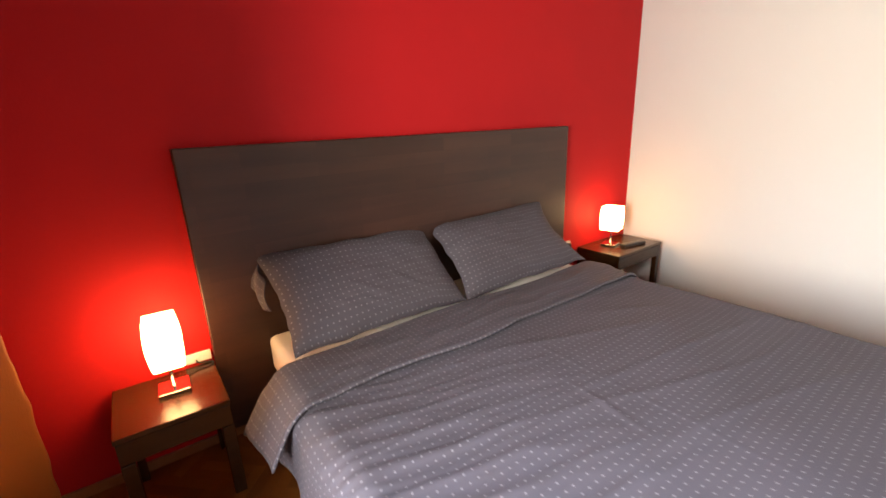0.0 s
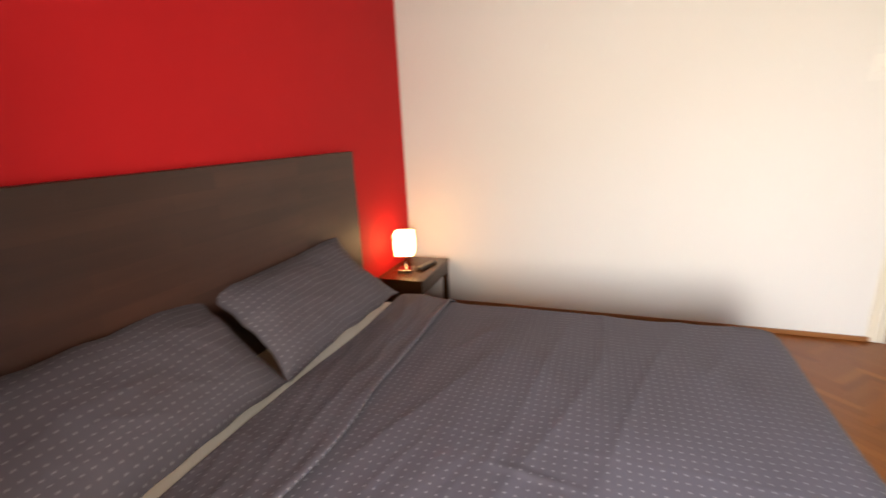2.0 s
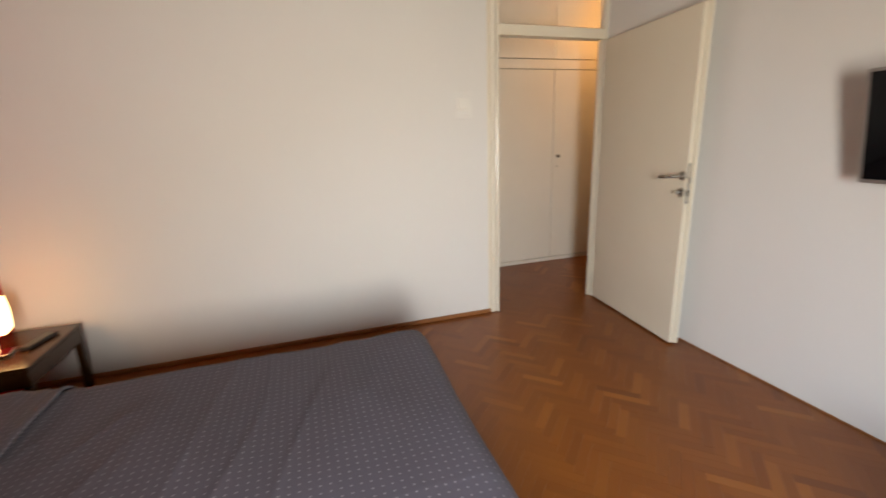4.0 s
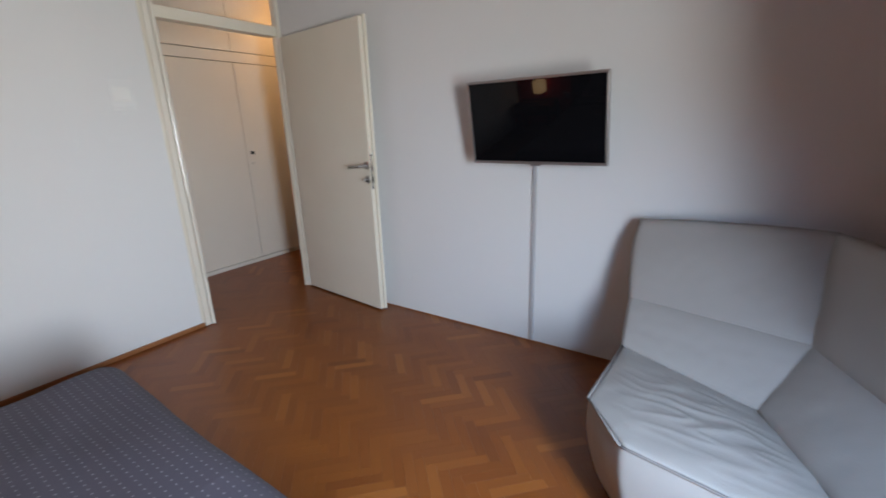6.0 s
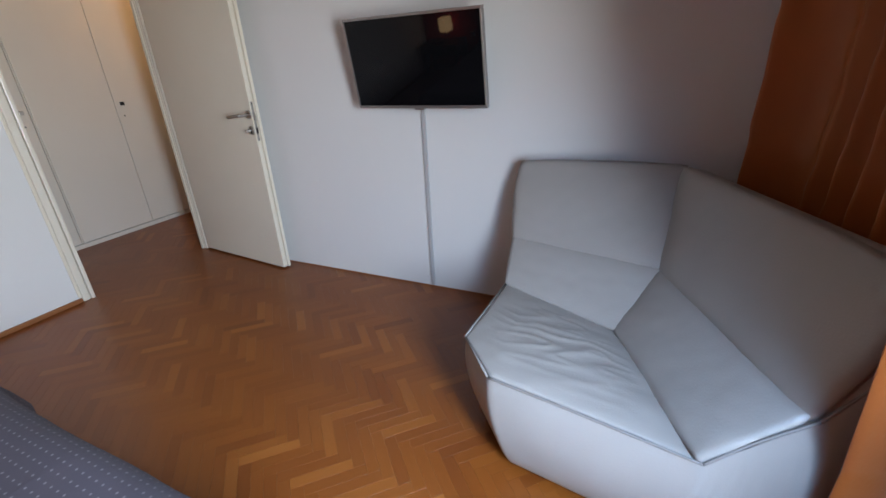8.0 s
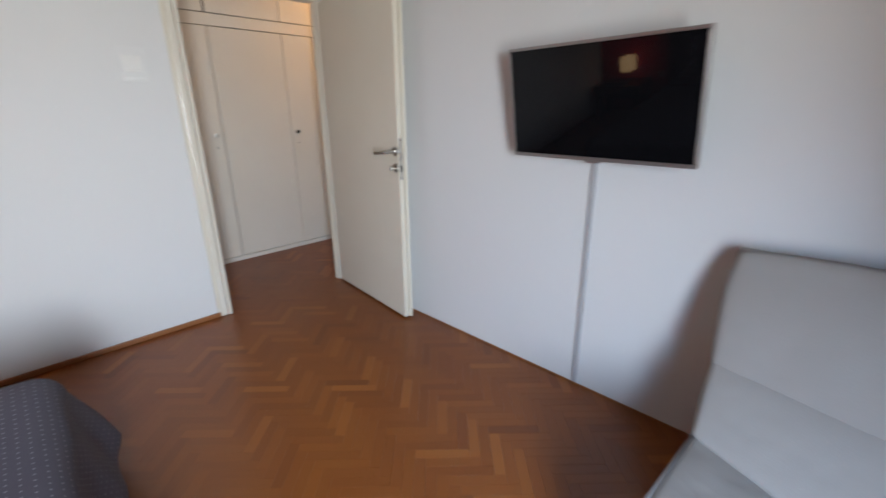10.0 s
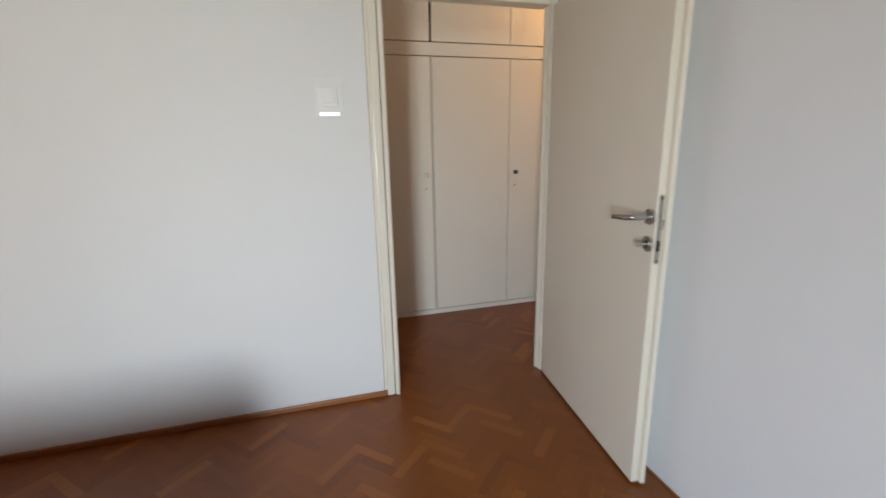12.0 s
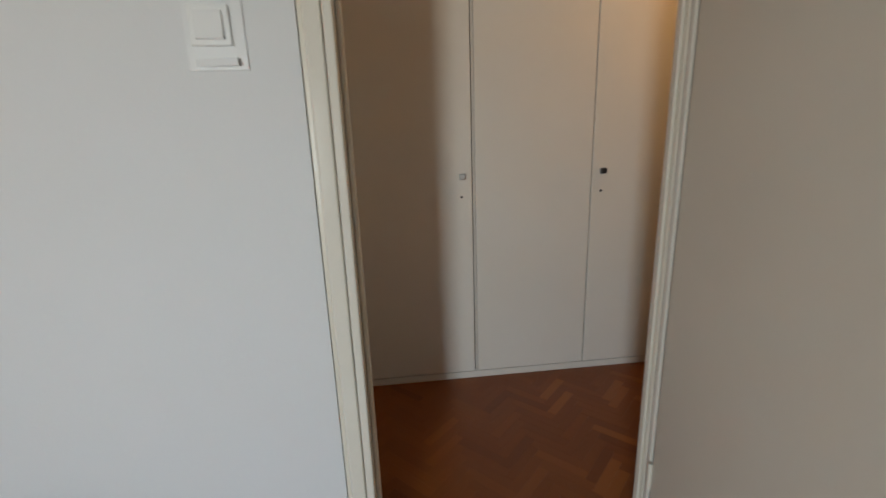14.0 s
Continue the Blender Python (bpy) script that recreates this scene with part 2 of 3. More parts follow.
def rod(points, radius, sides=10, caps=True):
    """A round bar along points."""
    bm = bmesh.new()
    pts = [Vector(p) for p in points]
    rings = []
    for i, p in enumerate(pts):
        d = (pts[min(i + 1, len(pts) - 1)] - pts[max(i - 1, 0)]).normalized()
        a = d.orthogonal().normalized() if not rings else (ref - d * ref.dot(d)).normalized()
        ref = a
        b = d.cross(a)
        rings.append([bm.verts.new(p + radius * (math.cos(2 * math.pi * k / sides) * a + math.sin(2 * math.pi * k / sides) * b)) for k in range(sides)])
    for r0, r1 in zip(rings, rings[1:]):
        for k in range(sides):
            bm.faces.new((r0[k], r0[(k + 1) % sides], r1[(k + 1) % sides], r1[k]))
    if caps:
        bm.faces.new(rings[0])
        bm.faces.new(rings[-1])
    return bm


def disc(at, axis, radius, depth, bevel=0.0, sides=28):
    bm = bmesh.new()
    q = Vector((0, 0, 1)).rotation_difference(Vector(axis)).to_matrix().to_4x4()
    bmesh.ops.create_cone(bm, cap_ends=True, segments=sides, radius1=radius, radius2=radius, depth=depth, matrix=Matrix.Translation(at) @ q)
    if bevel:
        bmesh.ops.bevel(bm, geom=[e for e in bm.edges if len(e.link_faces) == 2 and e.calc_face_angle() > 1], offset=bevel, segments=2, affect="EDGES", profile=0.5)
    return bm


def smooth_line(points, n=8):
    """A Catmull-Rom line through points."""
    p = [Vector(q) for q in points]
    p = [2 * p[0] - p[1], *p, 2 * p[-1] - p[-2]]
    out = []
    for a, b, c, d in zip(p, p[1:], p[2:], p[3:]):
        for k in range(n):
            t = k / n
            out.append(0.5 * (2 * b + (c - a) * t + (2 * a - 5 * b + 4 * c - d) * t * t + (3 * b - a - 3 * c + d) * t ** 3))
    return [*out, p[-2]]


def grid(nu, nv, place, uv=None):
    """A sheet of nu x nv faces; place(a, b) gives a point for 0..1, uv(a, b) its cloth coordinates."""
    bm = bmesh.new()
    vs = [[bm.verts.new(place(i / nu, j / nv)) for j in range(nv + 1)] for i in range(nu + 1)]
    layer = bm.loops.layers.uv.new("cloth") if uv else None
    for i in range(nu):
        for j in range(nv):
            f = bm.faces.new((vs[i][j], vs[i + 1][j], vs[i + 1][j + 1], vs[i][j + 1]))
            if uv:
                for lp, (a, b) in zip(f.loops, ((i, j), (i + 1, j), (i + 1, j + 1), (i, j + 1))):
                    lp[layer].uv = uv(a / nu, b / nv)
    return bm


def thicken(ob, depth, offset=-1):
    s = ob.modifiers.new("thickness", "SOLIDIFY")
    s.thickness, s.offset = depth, offset
    return ob


def structure(name, bm, mat, label, parent=None):
    return tagged(part(name, bm, mat, parent), label, name.split("_")[0], kind="structure")


# ---- the setting ----
structure("wall_north", boxes((WEST - WALL, NORTH, -0.1, EAST + WALL, NORTH + WALL, TOP)), RED, "matt red painted wall behind the bed")
structure("wall_east", boxes((EAST, DOOR_N + 0.015, -0.1, EAST + THIN, NORTH, TOP), (EAST, DOOR_S + 0.015, 2.52, EAST + THIN, DOOR_N + 0.015, TOP)), WHITE, "white plastered wall with the doorway")
structure("wall_south", boxes((WEST - WALL, SOUTH - WALL, -0.1, EAST + 0.034, SOUTH, TOP)), WHITE, "white plastered wall behind the television")
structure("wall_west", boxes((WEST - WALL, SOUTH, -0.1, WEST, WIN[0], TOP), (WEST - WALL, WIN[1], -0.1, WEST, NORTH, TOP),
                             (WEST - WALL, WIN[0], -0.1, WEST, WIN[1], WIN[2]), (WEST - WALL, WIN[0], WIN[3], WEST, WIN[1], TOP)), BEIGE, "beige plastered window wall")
structure("ceiling", boxes((WEST - WALL, SOUTH - WALL, TOP, EAST + WALL, NORTH + WALL, TOP + 0.1)), CEIL, "plain ceiling, greyed to bounce less light")
structure("wall_hall_north", boxes((EAST + THIN + 0.001, HALL_N, -0.1, 4.8, HALL_N + WALL, TOP)), WHITE, "plain hall wall")
structure("wall_hall_south", boxes((EAST, HALL_S - WALL, -0.1, 4.8, HALL_S, TOP)), WHITE, "plain hall wall")
structure("wall_hall_west", boxes((EAST, HALL_S, -0.1, EAST + WALL, SOUTH - WALL, TOP)), WHITE, "plain hall wall")
structure("wall_hall_east", boxes((4.72, HALL_S, -0.1, 4.8, HALL_N, TOP)), WHITE, "plain wall behind the closet")
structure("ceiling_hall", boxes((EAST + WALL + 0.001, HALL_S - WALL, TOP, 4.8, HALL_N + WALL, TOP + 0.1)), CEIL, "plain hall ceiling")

for name, row in (("baseboard_east", (EAST - 0.014, DOOR_N + 0.002, 0.0, EAST - 0.001, NORTH - 0.016, 0.029)),
                  ("baseboard_north", (WEST + 0.002, NORTH - 0.014, 0.0, EAST - 0.001, NORTH - 0.001, 0.040)),
                  ("baseboard_south", (WEST + 0.002, SOUTH + 0.001, 0.0, EAST - 0.001, SOUTH + 0.010, 0.007))):
    structure(name, boxes(row, bevel=0.004), SKIRT, "low varnished wooden skirting strip")

# window: frame, sash bars, panes and sill
win = tagged(thing("window_1", (WEST - 0.1, 0.15, WIN[2]), "white framed window giving daylight", "window"), kind="structure")
y0, y1, z0, z1 = WIN
part("window_frame", boxes((WEST - 0.13, y0, z0, WEST - 0.08, y0 + 0.06, z1), (WEST - 0.13, y1 - 0.06, z0, WEST - 0.08, y1, z1),
                           (WEST - 0.13, y0 + 0.06, z0, WEST - 0.08, y1 - 0.06, z0 + 0.06), (WEST - 0.13, y0 + 0.06, z1 - 0.06, WEST - 0.08, y1 - 0.06, z1), bevel=0.004), PLASTIC, win)
pane = part("pane", boxes((WEST - 0.112, y0 + 0.06, z0 + 0.06, WEST - 0.106, y1 - 0.06, z1 - 0.06)), GLASS, win)
pane.visible_shadow = False
part("window_sill", boxes((WEST - 0.08, y0 - 0.04, z0 - 0.03, WEST + 0.05, y1 + 0.04, z0 - 0.001), bevel=0.006), PLASTIC, win)

# door frame with its transom light
frame_1 = tagged(thing("door_frame", (EAST, -1.4, 0), "cream painted door frame with a glazed transom", "door frame"), kind="structure")
JN, JS = -1.000, -1.820                    # inner faces of the jambs
for ya, yb, bead in ((DOOR_N - 0.040, DOOR_N, (JN, DOOR_N - 0.0425)), (DOOR_S, JS - 0.014, (JS - 0.012, JS))):
    casing = part("casing", boxes((EAST - 0.016, ya, 0, EAST - 0.001, yb, 2.58), bevel=0.007, seg=3), GLOSS, frame_1)
    part("bead", boxes((EAST - 0.022, bead[0], 0, EAST - 0.001, bead[1], 2.58), bevel=0.005), GLOSS, casing)
part("jamb", boxes((EAST + 0.001, JN, 0, EAST + THIN + 0.012, DOOR_N + 0.013, 2.52), (EAST + 0.030, JN - 0.012, 0, EAST + THIN, JN - 0.001, 1.93), bevel=0.003), LACQUER, frame_1)
part("jamb", boxes((EAST + 0.001, DOOR_S, 0, EAST + 0.036, JS, 2.52), (EAST + 0.012, JS + 0.001, 0, EAST + 0.034, JS + 0.010, 1.93), bevel=0.003), LACQUER, frame_1)
part("transom_bar", boxes((EAST - 0.015, JS + 0.001, 1.932, EAST + THIN, JN - 0.001, 2.0), bevel=0.006), LACQUER, frame_1)
part("head", boxes((EAST - 0.015, JS + 0.001, 2.46, EAST + THIN, JN - 0.001, 2.52), bevel=0.006), LACQUER, frame_1)
tp = part("transom_pane", boxes((EAST + 0.04, JS + 0.002, 2.002, EAST + 0.046, JN - 0.002, 2.458)), GLASS, frame_1)
tp.visible_shadow = False

# door leaf, opened flat along the south wall
door = tagged(thing("door_1", (3.07, -1.78, 0), "cream painted flush door standing wide open", "door"), kind="structure")
leaf = part("leaf", boxes((2.192, -1.767, 0.012, 3.070, -1.738, 1.925), bevel=0.003), LACQUER, door)
part("rebate_lip", boxes((2.178, -1.787, 0.012, 2.75, -1.768, 1.938), bevel=0.003), LACQUER, door)
lock = part("lock_plate", boxes((2.1895, -1.7595, 0.880, 2.1925, -1.7445, 1.112), bevel=0.001), PLATE, door, "steel lock faceplate")
part("latch", boxes((2.178, -1.758, 1.000, 2.190, -1.746, 1.032), bevel=0.003), STEEL, lock)
part("dead_bolt", boxes((2.186, -1.758, 0.925, 2.190, -1.746, 0.960)), BLACK, lock)
for z in (0.890, 1.102):
    part("screw", disc((2.1890, -1.752, z), (1, 0, 0), 0.004, 0.002, sides=12), BLACK, lock)
HX = 2.217
lever = part("lever_handle", rod(smooth_line([(HX, -1.734, 1.038), (HX, -1.686, 1.038), (HX + 0.008, -1.665, 1.038), (HX + 0.040, -1.659, 1.034), (HX + 0.098, -1.659, 1.029)], 6), 0.0095, 12), STEEL, door, "brushed steel lever handle", True)
part("rose", disc((HX, -1.7335, 1.038), (0, 1, 0), 0.026, 0.009, 0.002), STEEL, lever)
cyl = part("key_rose", disc((HX, -1.7335, 0.945), (0, 1, 0), 0.026, 0.009, 0.002), STEEL, door, "round steel key rose")
part("keyhole", boxes((HX - 0.006, -1.7292, 0.930, HX + 0.006, -1.7275, 0.958), bevel=0.0005), BLACK, cyl)
part("key", boxes((HX - 0.001, -1.730, 0.9415, HX + 0.001, -1.708, 0.9485), (HX - 0.001, -1.708, 0.936, HX + 0.001, -1.694, 0.954)), STEEL, cyl)
for z in (0.25, 1.65):
    part("hinge", rod([(3.075, -1.735, z - 0.045), (3.075, -1.735, z + 0.045)], 0.007, 10), LACQUER, door)
door.location = (3.072, -1.862, 0)
door.rotation_euler = (0, 0, radians(-5.8))

# ---- hall: built-in closet and ceiling lamp ----
closet = thing("closet", (CLOSET + 0.3, -2.0, 0), "built-in cream painted closet with flush doors", "closet")
CN, CS = HALL_N - 0.002, HALL_S + 0.002
part("plinth", boxes((CLOSET + 0.006, CS, 0.001, CLOSET + 0.5, CN, 0.038), bevel=0.002), CLOSETP, closet)
part("carcass", boxes((CLOSET + 0.022, CS, 0.040, CLOSET + 0.58, CN, TOP - 0.002)), UNDER, closet)
part("rail", boxes((CLOSET + 0.002, CS, 1.889, CLOSET + 0.021, CN, 1.973), bevel=0.002), CLOSETP, closet)
part("stile", boxes((CLOSET + 0.003, -1.488, 0.040, CLOSET + 0.021, -1.480, 1.887)), CLOSETP, closet)
seams = [CN, -1.477, -2.074, -2.69, CS]
for i, (a, b) in enumerate(zip(seams, seams[1:])):
    hi, lo = a - (0.0135 if i == 1 else 0.0025 if i else 0), b + 0.0025
    low = part("door", boxes((CLOSET, lo, 0.044, CLOSET + 0.020, hi, 1.883), bevel=0.003), CLOSETP, closet)
    part("upper_door", boxes((CLOSET, lo, 1.979, CLOSET + 0.020, hi, TOP - 0.012), bevel=0.003), CLOSETP, closet)
    if i in (0, 2):
        ky = lo + 0.048 if i == 0 else hi - 0.052
        part("knob", boxes((CLOSET - 0.022, ky - 0.014, 1.066, CLOSET - 0.001, ky + 0.014, 1.094), bevel=0.003), STEEL if i == 0 else BLACK, low, "small square metal knob")
        part("keyhole", disc((CLOSET - 0.001, ky + 0.004, 0.982), (1, 0, 0), 0.006, 0.003, sides=14), BLACK, low)
hl = thing("ceiling_lamp", (3.68, -2.75, TOP), "warm glowing opal hall ceiling lamp", "ceiling lamp")
part("mount", disc((3.68, -2.75, TOP - 0.012), (0, 0, 1), 0.07, 0.022, 0.004), PLASTIC, hl)
dome = bmesh.new()
bmesh.ops.create_uvsphere(dome, u_segments=32, v_segments=16, radius=0.10)
part("opal_globe", turned(dome, pose(3.68, -2.75, TOP - 0.070) @ Matrix.Diagonal((1, 1, 0.45, 1))), BULB, hl, "glowing opal glass globe", True)

# ---- wall fittings ----
sw = thing("light_switch", (EAST, -0.75, 1.5), "white rocker switch on a clear glossy plate", "light switch")
part("plate", boxes((EAST - 0.004, -0.812, 1.414, EAST - 0.0005, -0.688, 1.586), bevel=0.0015), CLEAR, sw, "clear glossy protective plate")
part("plate_lip", turned(boxes((-0.0015, -0.045, -0.008, 0.0015, 0.045, 0.008), bevel=0.001), pose(EAST - 0.0115, -0.75, 1.430, 0, -5.5, -7.8)), CLEAR, sw, "bent glossy lower lip")
fr = part("switch_frame", boxes((EAST - 0.012, -0.786, 1.462, EAST - 0.0042, -0.702, 1.542), bevel=0.003), PLASTIC, sw)
part("rocker", turned(boxes((-0.004, -0.029, -0.028, 0.004, 0.029, 0.028), bevel=0.002), pose(EAST - 0.0145, -0.744, 1.502, 0, 5, 0)), PLASTIC, fr)


def socket(x0, x1, z0, z1, label, plug):
    s = thing("wall_socket", ((x0 + x1) / 2, NORTH, z0), label, "socket", "bedside sockets")
    f = part("plate", boxes((x0, NORTH - 0.016, z0, x1, NORTH - 0.0005, z1), bevel=0.003), PLASTIC, s)
    if plug:
        part("plug", disc(((x0 + x1) / 2, NORTH - 0.026, (z0 + z1) / 2), (0, 1, 0), 0.019, 0.019, 0.003), BLACK, f, "black plug")
    return s


socket(0.152, 0.244, 0.384, 0.420, "flat white wall socket above the nightstand", False)
socket(2.385, 2.445, 0.372, 0.432, "white wall socket with a black plug", True)

# ---- television ----
tv = thing("television", (1.05, SOUTH, 1.28), "flat black television with a silver bezel, tilted down", "television")
TVM = pose(1.052, -1.682, 1.277, 0, 0, -2.1) @ pose(0, 0, 0, -9.3)
part("housing", turned(boxes((-0.352, -0.030, -0.203, 0.352, 0.002, 0.203), (-0.22, -0.055, -0.14, 0.22, -0.031, 0.10), bevel=0.004), TVM), BLACK, tv)
bez = part("bezel", turned(boxes((-0.356, -0.024, 0.196, 0.356, 0.007, 0.207), (-0.356, -0.024, -0.207, 0.356, 0.007, -0.193), (-0.356, -0.024, -0.1925, -0.347, 0.007, 0.1955), (0.347, -0.024, -0.1925, 0.356, 0.007, 0.1955), bevel=0.002), TVM), SILVER, tv, "thin silver bezel")
part("sensor", turned(boxes((-0.028, -0.012, -0.216, 0.028, 0.004, -0.2075), bevel=0.002), TVM), SILVER, bez)
part("screen", turned(boxes((-0.3465, 0.0021, -0.1925, 0.3465, 0.0045, 0.1955)), TVM), SCREEN, tv, "glossy black screen")
part("wall_bracket", boxes((0.95, SOUTH + 0.0005, 1.20, 1.15, SOUTH + 0.02, 1.36), (1.02, SOUTH + 0.021, 1.25, 1.08, -1.738, 1.31), bevel=0.002), BLACK, tv)
tr = thing("cable_trunking", (1.095, SOUTH, 0.5), "white plastic cable trunking down the wall", "cable trunking")
part("trunk", boxes((1.093, SOUTH + 0.0005, 0.013, 1.115, SOUTH + 0.013, 1.12), bevel=0.002), TRUNK, tr)
part("cable", rod(smooth_line([(1.075, -1.725, 1.09), (1.085, -1.775, 1.07), (1.094, -1.83, 1.085), (1.096, SOUTH + 0.016, 1.125)], 5), 0.004, 8), BLACK, tr, smooth=True)

# ---- bed ----
BX0, BX1, BY0, BY1, BTOP = 0.45, 2.07, 0.0, 1.845, 0.440
bed = thing("bed", (1.21, 0.9, 0), "dark-stained wooden double bed with a tall panel headboard", "bed")
part("headboard", boxes((0.252, 1.850, 0.06, 2.325, 1.896, 1.182), bevel=0.004), DARKWOOD, bed, "tall dark-stained panel headboard")
part("side_rail", boxes((BX0 + 0.01, BY0 + 0.04, 0.16, BX0 + 0.045, BY1, 0.29), bevel=0.004), DARKWOOD, bed)
part("side_rail", boxes((BX1 - 0.045, BY0 + 0.04, 0.16, BX1 - 0.01, BY1, 0.29), bevel=0.004), DARKWOOD, bed)
part("foot_rail", boxes((BX0 + 0.01, BY0 + 0.005, 0.16, BX1 - 0.01, BY0 + 0.038, 0.29), bevel=0.004), DARKWOOD, bed)
part("slat_base", boxes((BX0 + 0.046, BY0 + 0.04, 0.24, BX1 - 0.046, BY1, 0.268)), DARKWOOD, bed)
for x in (BX0 + 0.05, BX1 - 0.11):
    for y in (BY0 + 0.06, BY1 - 0.12):
        part("leg", boxes((x, y, 0.0, x + 0.06, y + 0.06, 0.239), bevel=0.004), DARKWOOD, bed)
mat = thing("mattress", (1.21, 0.9, 0.27), "thick mattress in a white fitted sheet", "mattress")
part("sheeted_mattress", boxes((BX0, BY0 + 0.02, 0.275, BX1, BY1, BTOP - 0.012), (BX0 + 0.05, BY0 + 0.05, 0.2695, BX1 - 0.05, BY1 - 0.01, 0.29), bevel=0.028, seg=4), SHEET, mat, smooth=True)


def wrinkle(x, y, z, amount, scale=1.0):
    return amount * noise.noise(Vector((x * scale, y * scale, z * scale)))


# duvet: a sheet laid over the mattress, hanging down its sides and foot
DX0, DX1, DY0, DY1 = 0.345, 2.125, -0.090, 1.40


def draped(x, y, lift=0.0, flare=0.0):
    """Where the flat cloth point (x, y) lies on the bed."""
    r = 0.085
    foot = DY0 - 0.05 * (max(x, 1.4) - 1.0)
    qx, qy = min(max(x, DX0 + r), DX1 - r), max(y, foot + r)
    d = math.hypot(x - qx, y - qy)
    nx, ny = ((x - qx) / d, (y - qy) / d) if d > 1e-6 else (0.0, 0.0)
    bend = r * math.pi / 2
    if d <= 0:
        h, drop = 0, 0
    elif d < bend:
        h, drop = r * math.sin(d / r), r * (1 - math.cos(d / r))
    else:
        h, drop = r + (0.06 if x < 1 else 0.16 + 0.22 * min(1, max(0, (x - 1.5) / 0.5))) * (d - bend), r + (d - bend) * 0.998
    drop *= 0.98
    px, py = qx + nx * h, qy + ny * h
    side = min(1, max(0, (d - 0.08) / 0.2))
    swing = side * (0.010 * math.sin(9 * (x * ny * ny + y * nx * nx) * 2.1) + wrinkle(x, y, 3, 0.02, 3))
    puff = 0.012 * noise.noise(Vector((x * 1.6, y * 1.4, 0.3))) + 0.008 * noise.noise(Vector((x * 2.2 + y * 1.2, y * 5.0 - x * 2.0, 1.7)))
    near = max(0.12, 1 - abs(x - 0.45) / 0.95) * max(0.35, 1 - abs(y - 0.85) / 0.9)
    fold = 1 - abs(noise.noise(Vector((x * 1.5 - y * 0.6, y * 8.5 + x * 2.4, 11.0))))
    long_fold = 1 - abs(noise.noise(Vector((x * 1.2, y * 6.0 + x * 1.1, 21.0))))
    fine = 1 - abs(noise.noise(Vector((x * 2.6 - y * 1.2, y * 21 + x * 5, 31.0))))
    slack = min(1, max(0, (1.15 - x) / 0.6)) * min(1, max(0, (y + 0.1) / 0.3)) * (0.55 + 0.6 * noise.noise(Vector((x * 2.1, y * 2.6, 41.0))))
    phase = 2 * math.pi * (y + 0.30 * x) / 0.092 + 3.4 * noise.noise(Vector((x * 1.5, y * 2.2, 17.0))) + 1.1 * noise.noise(Vector((x * 5, y * 5, 19.0)))
    crest = 0.0100 * max(0, slack) * (0.5 + 0.5 * math.sin(phase)) ** 4 + 0.0045 * near * fold ** 8 + 0.0042 * near * fine ** 7 + 0.0060 * long_fold ** 6 * min(1, max(0, (y + 0.05) / 0.25))
    crest += 0.0012 * math.exp(-((x - 1.17) / 0.007) ** 2) + 0.0006 * math.exp(-((y - 0.62) / 0.006) ** 2) + 0.004 * math.exp(-((x - 1.06 - 0.1 * (y - 0.7)) / 0.010) ** 2) * max(0, 1 - abs(y - 0.70) / 0.17)
    crest *= min(1, max(0.1, (1.36 - y) / 0.15)) if lift == 0 else 0.35
    z = BTOP + 0.020 + lift + puff + crest * (1 - side) - drop
    swing += side * flare
    return Vector((px + nx * swing, py + ny * swing, max(z, 0.03)))


FX0, FX1, FY0, FY1 = DX0 - 0.20, DX1 + 0.16, DY0 - 0.34, DY1
duv = thing("duvet", (1.2, 0.5, BTOP), "rumpled grey cotton duvet with small pale dots", "duvet")


def cover(a, b):
    x, y = FX0 + a * (FX1 - FX0), FY0 + b * (FY1 - FY0)
    return draped(x, y)


thicken(part("cover", grid(230, 220, cover, lambda a, b: (a * (FX1 - FX0), b * (FY1 - FY0))), COTTON, duv, smooth=True), 0.020)


def turn_back(a, b):
    """The top edge folded over: from the hem, lying on the cover, round the roll at the head end and back under."""
    x = FX0 + 0.070 + a * (FX1 - FX0 - 0.080)
    hem = 1.206 + 0.012 * math.sin(5 * x) + 0.03 * noise.noise(Vector((x * 2.2, 0, 4)))
    head = 1.472 + 0.010 * noise.noise(Vector((x * 2, 1, 7))) - 0.03 * max(0, 0.5 - x)
    if b < 0.8:
        y = hem + (head - hem) * b / 0.8
        lift = 0.015 + 0.005 * math.exp(-((b - 0.04) / 0.05) ** 2) + 0.005 * math.sin(math.pi * b / 0.8) + 0.008 * noise.noise(Vector((x * 3, y * 9, 2))) + 0.006 * (1 - abs(noise.noise(Vector((x * 3.2 + y, y * 15 - x * 3, 6))))) ** 5
    else:
        k = (b - 0.8) / 0.2 * math.pi
        y = head + 0.018 * math.sin(k)
        lift = 0.018 - 0.012 * (1 - math.cos(k)) + 0.006 * noise.noise(Vector((x * 3, y * 9, 2)))
    p = draped(x, y, lift, 0.10 if x < 1 else 0.01)
    return p


thicken(part("turned_back_edge", grid(130, 36, turn_back, lambda a, b: (a * (FX1 - FX0), 0.37 * b + 0.01)), COTTON, duv, "top edge of the duvet folded back", True), 0.008)


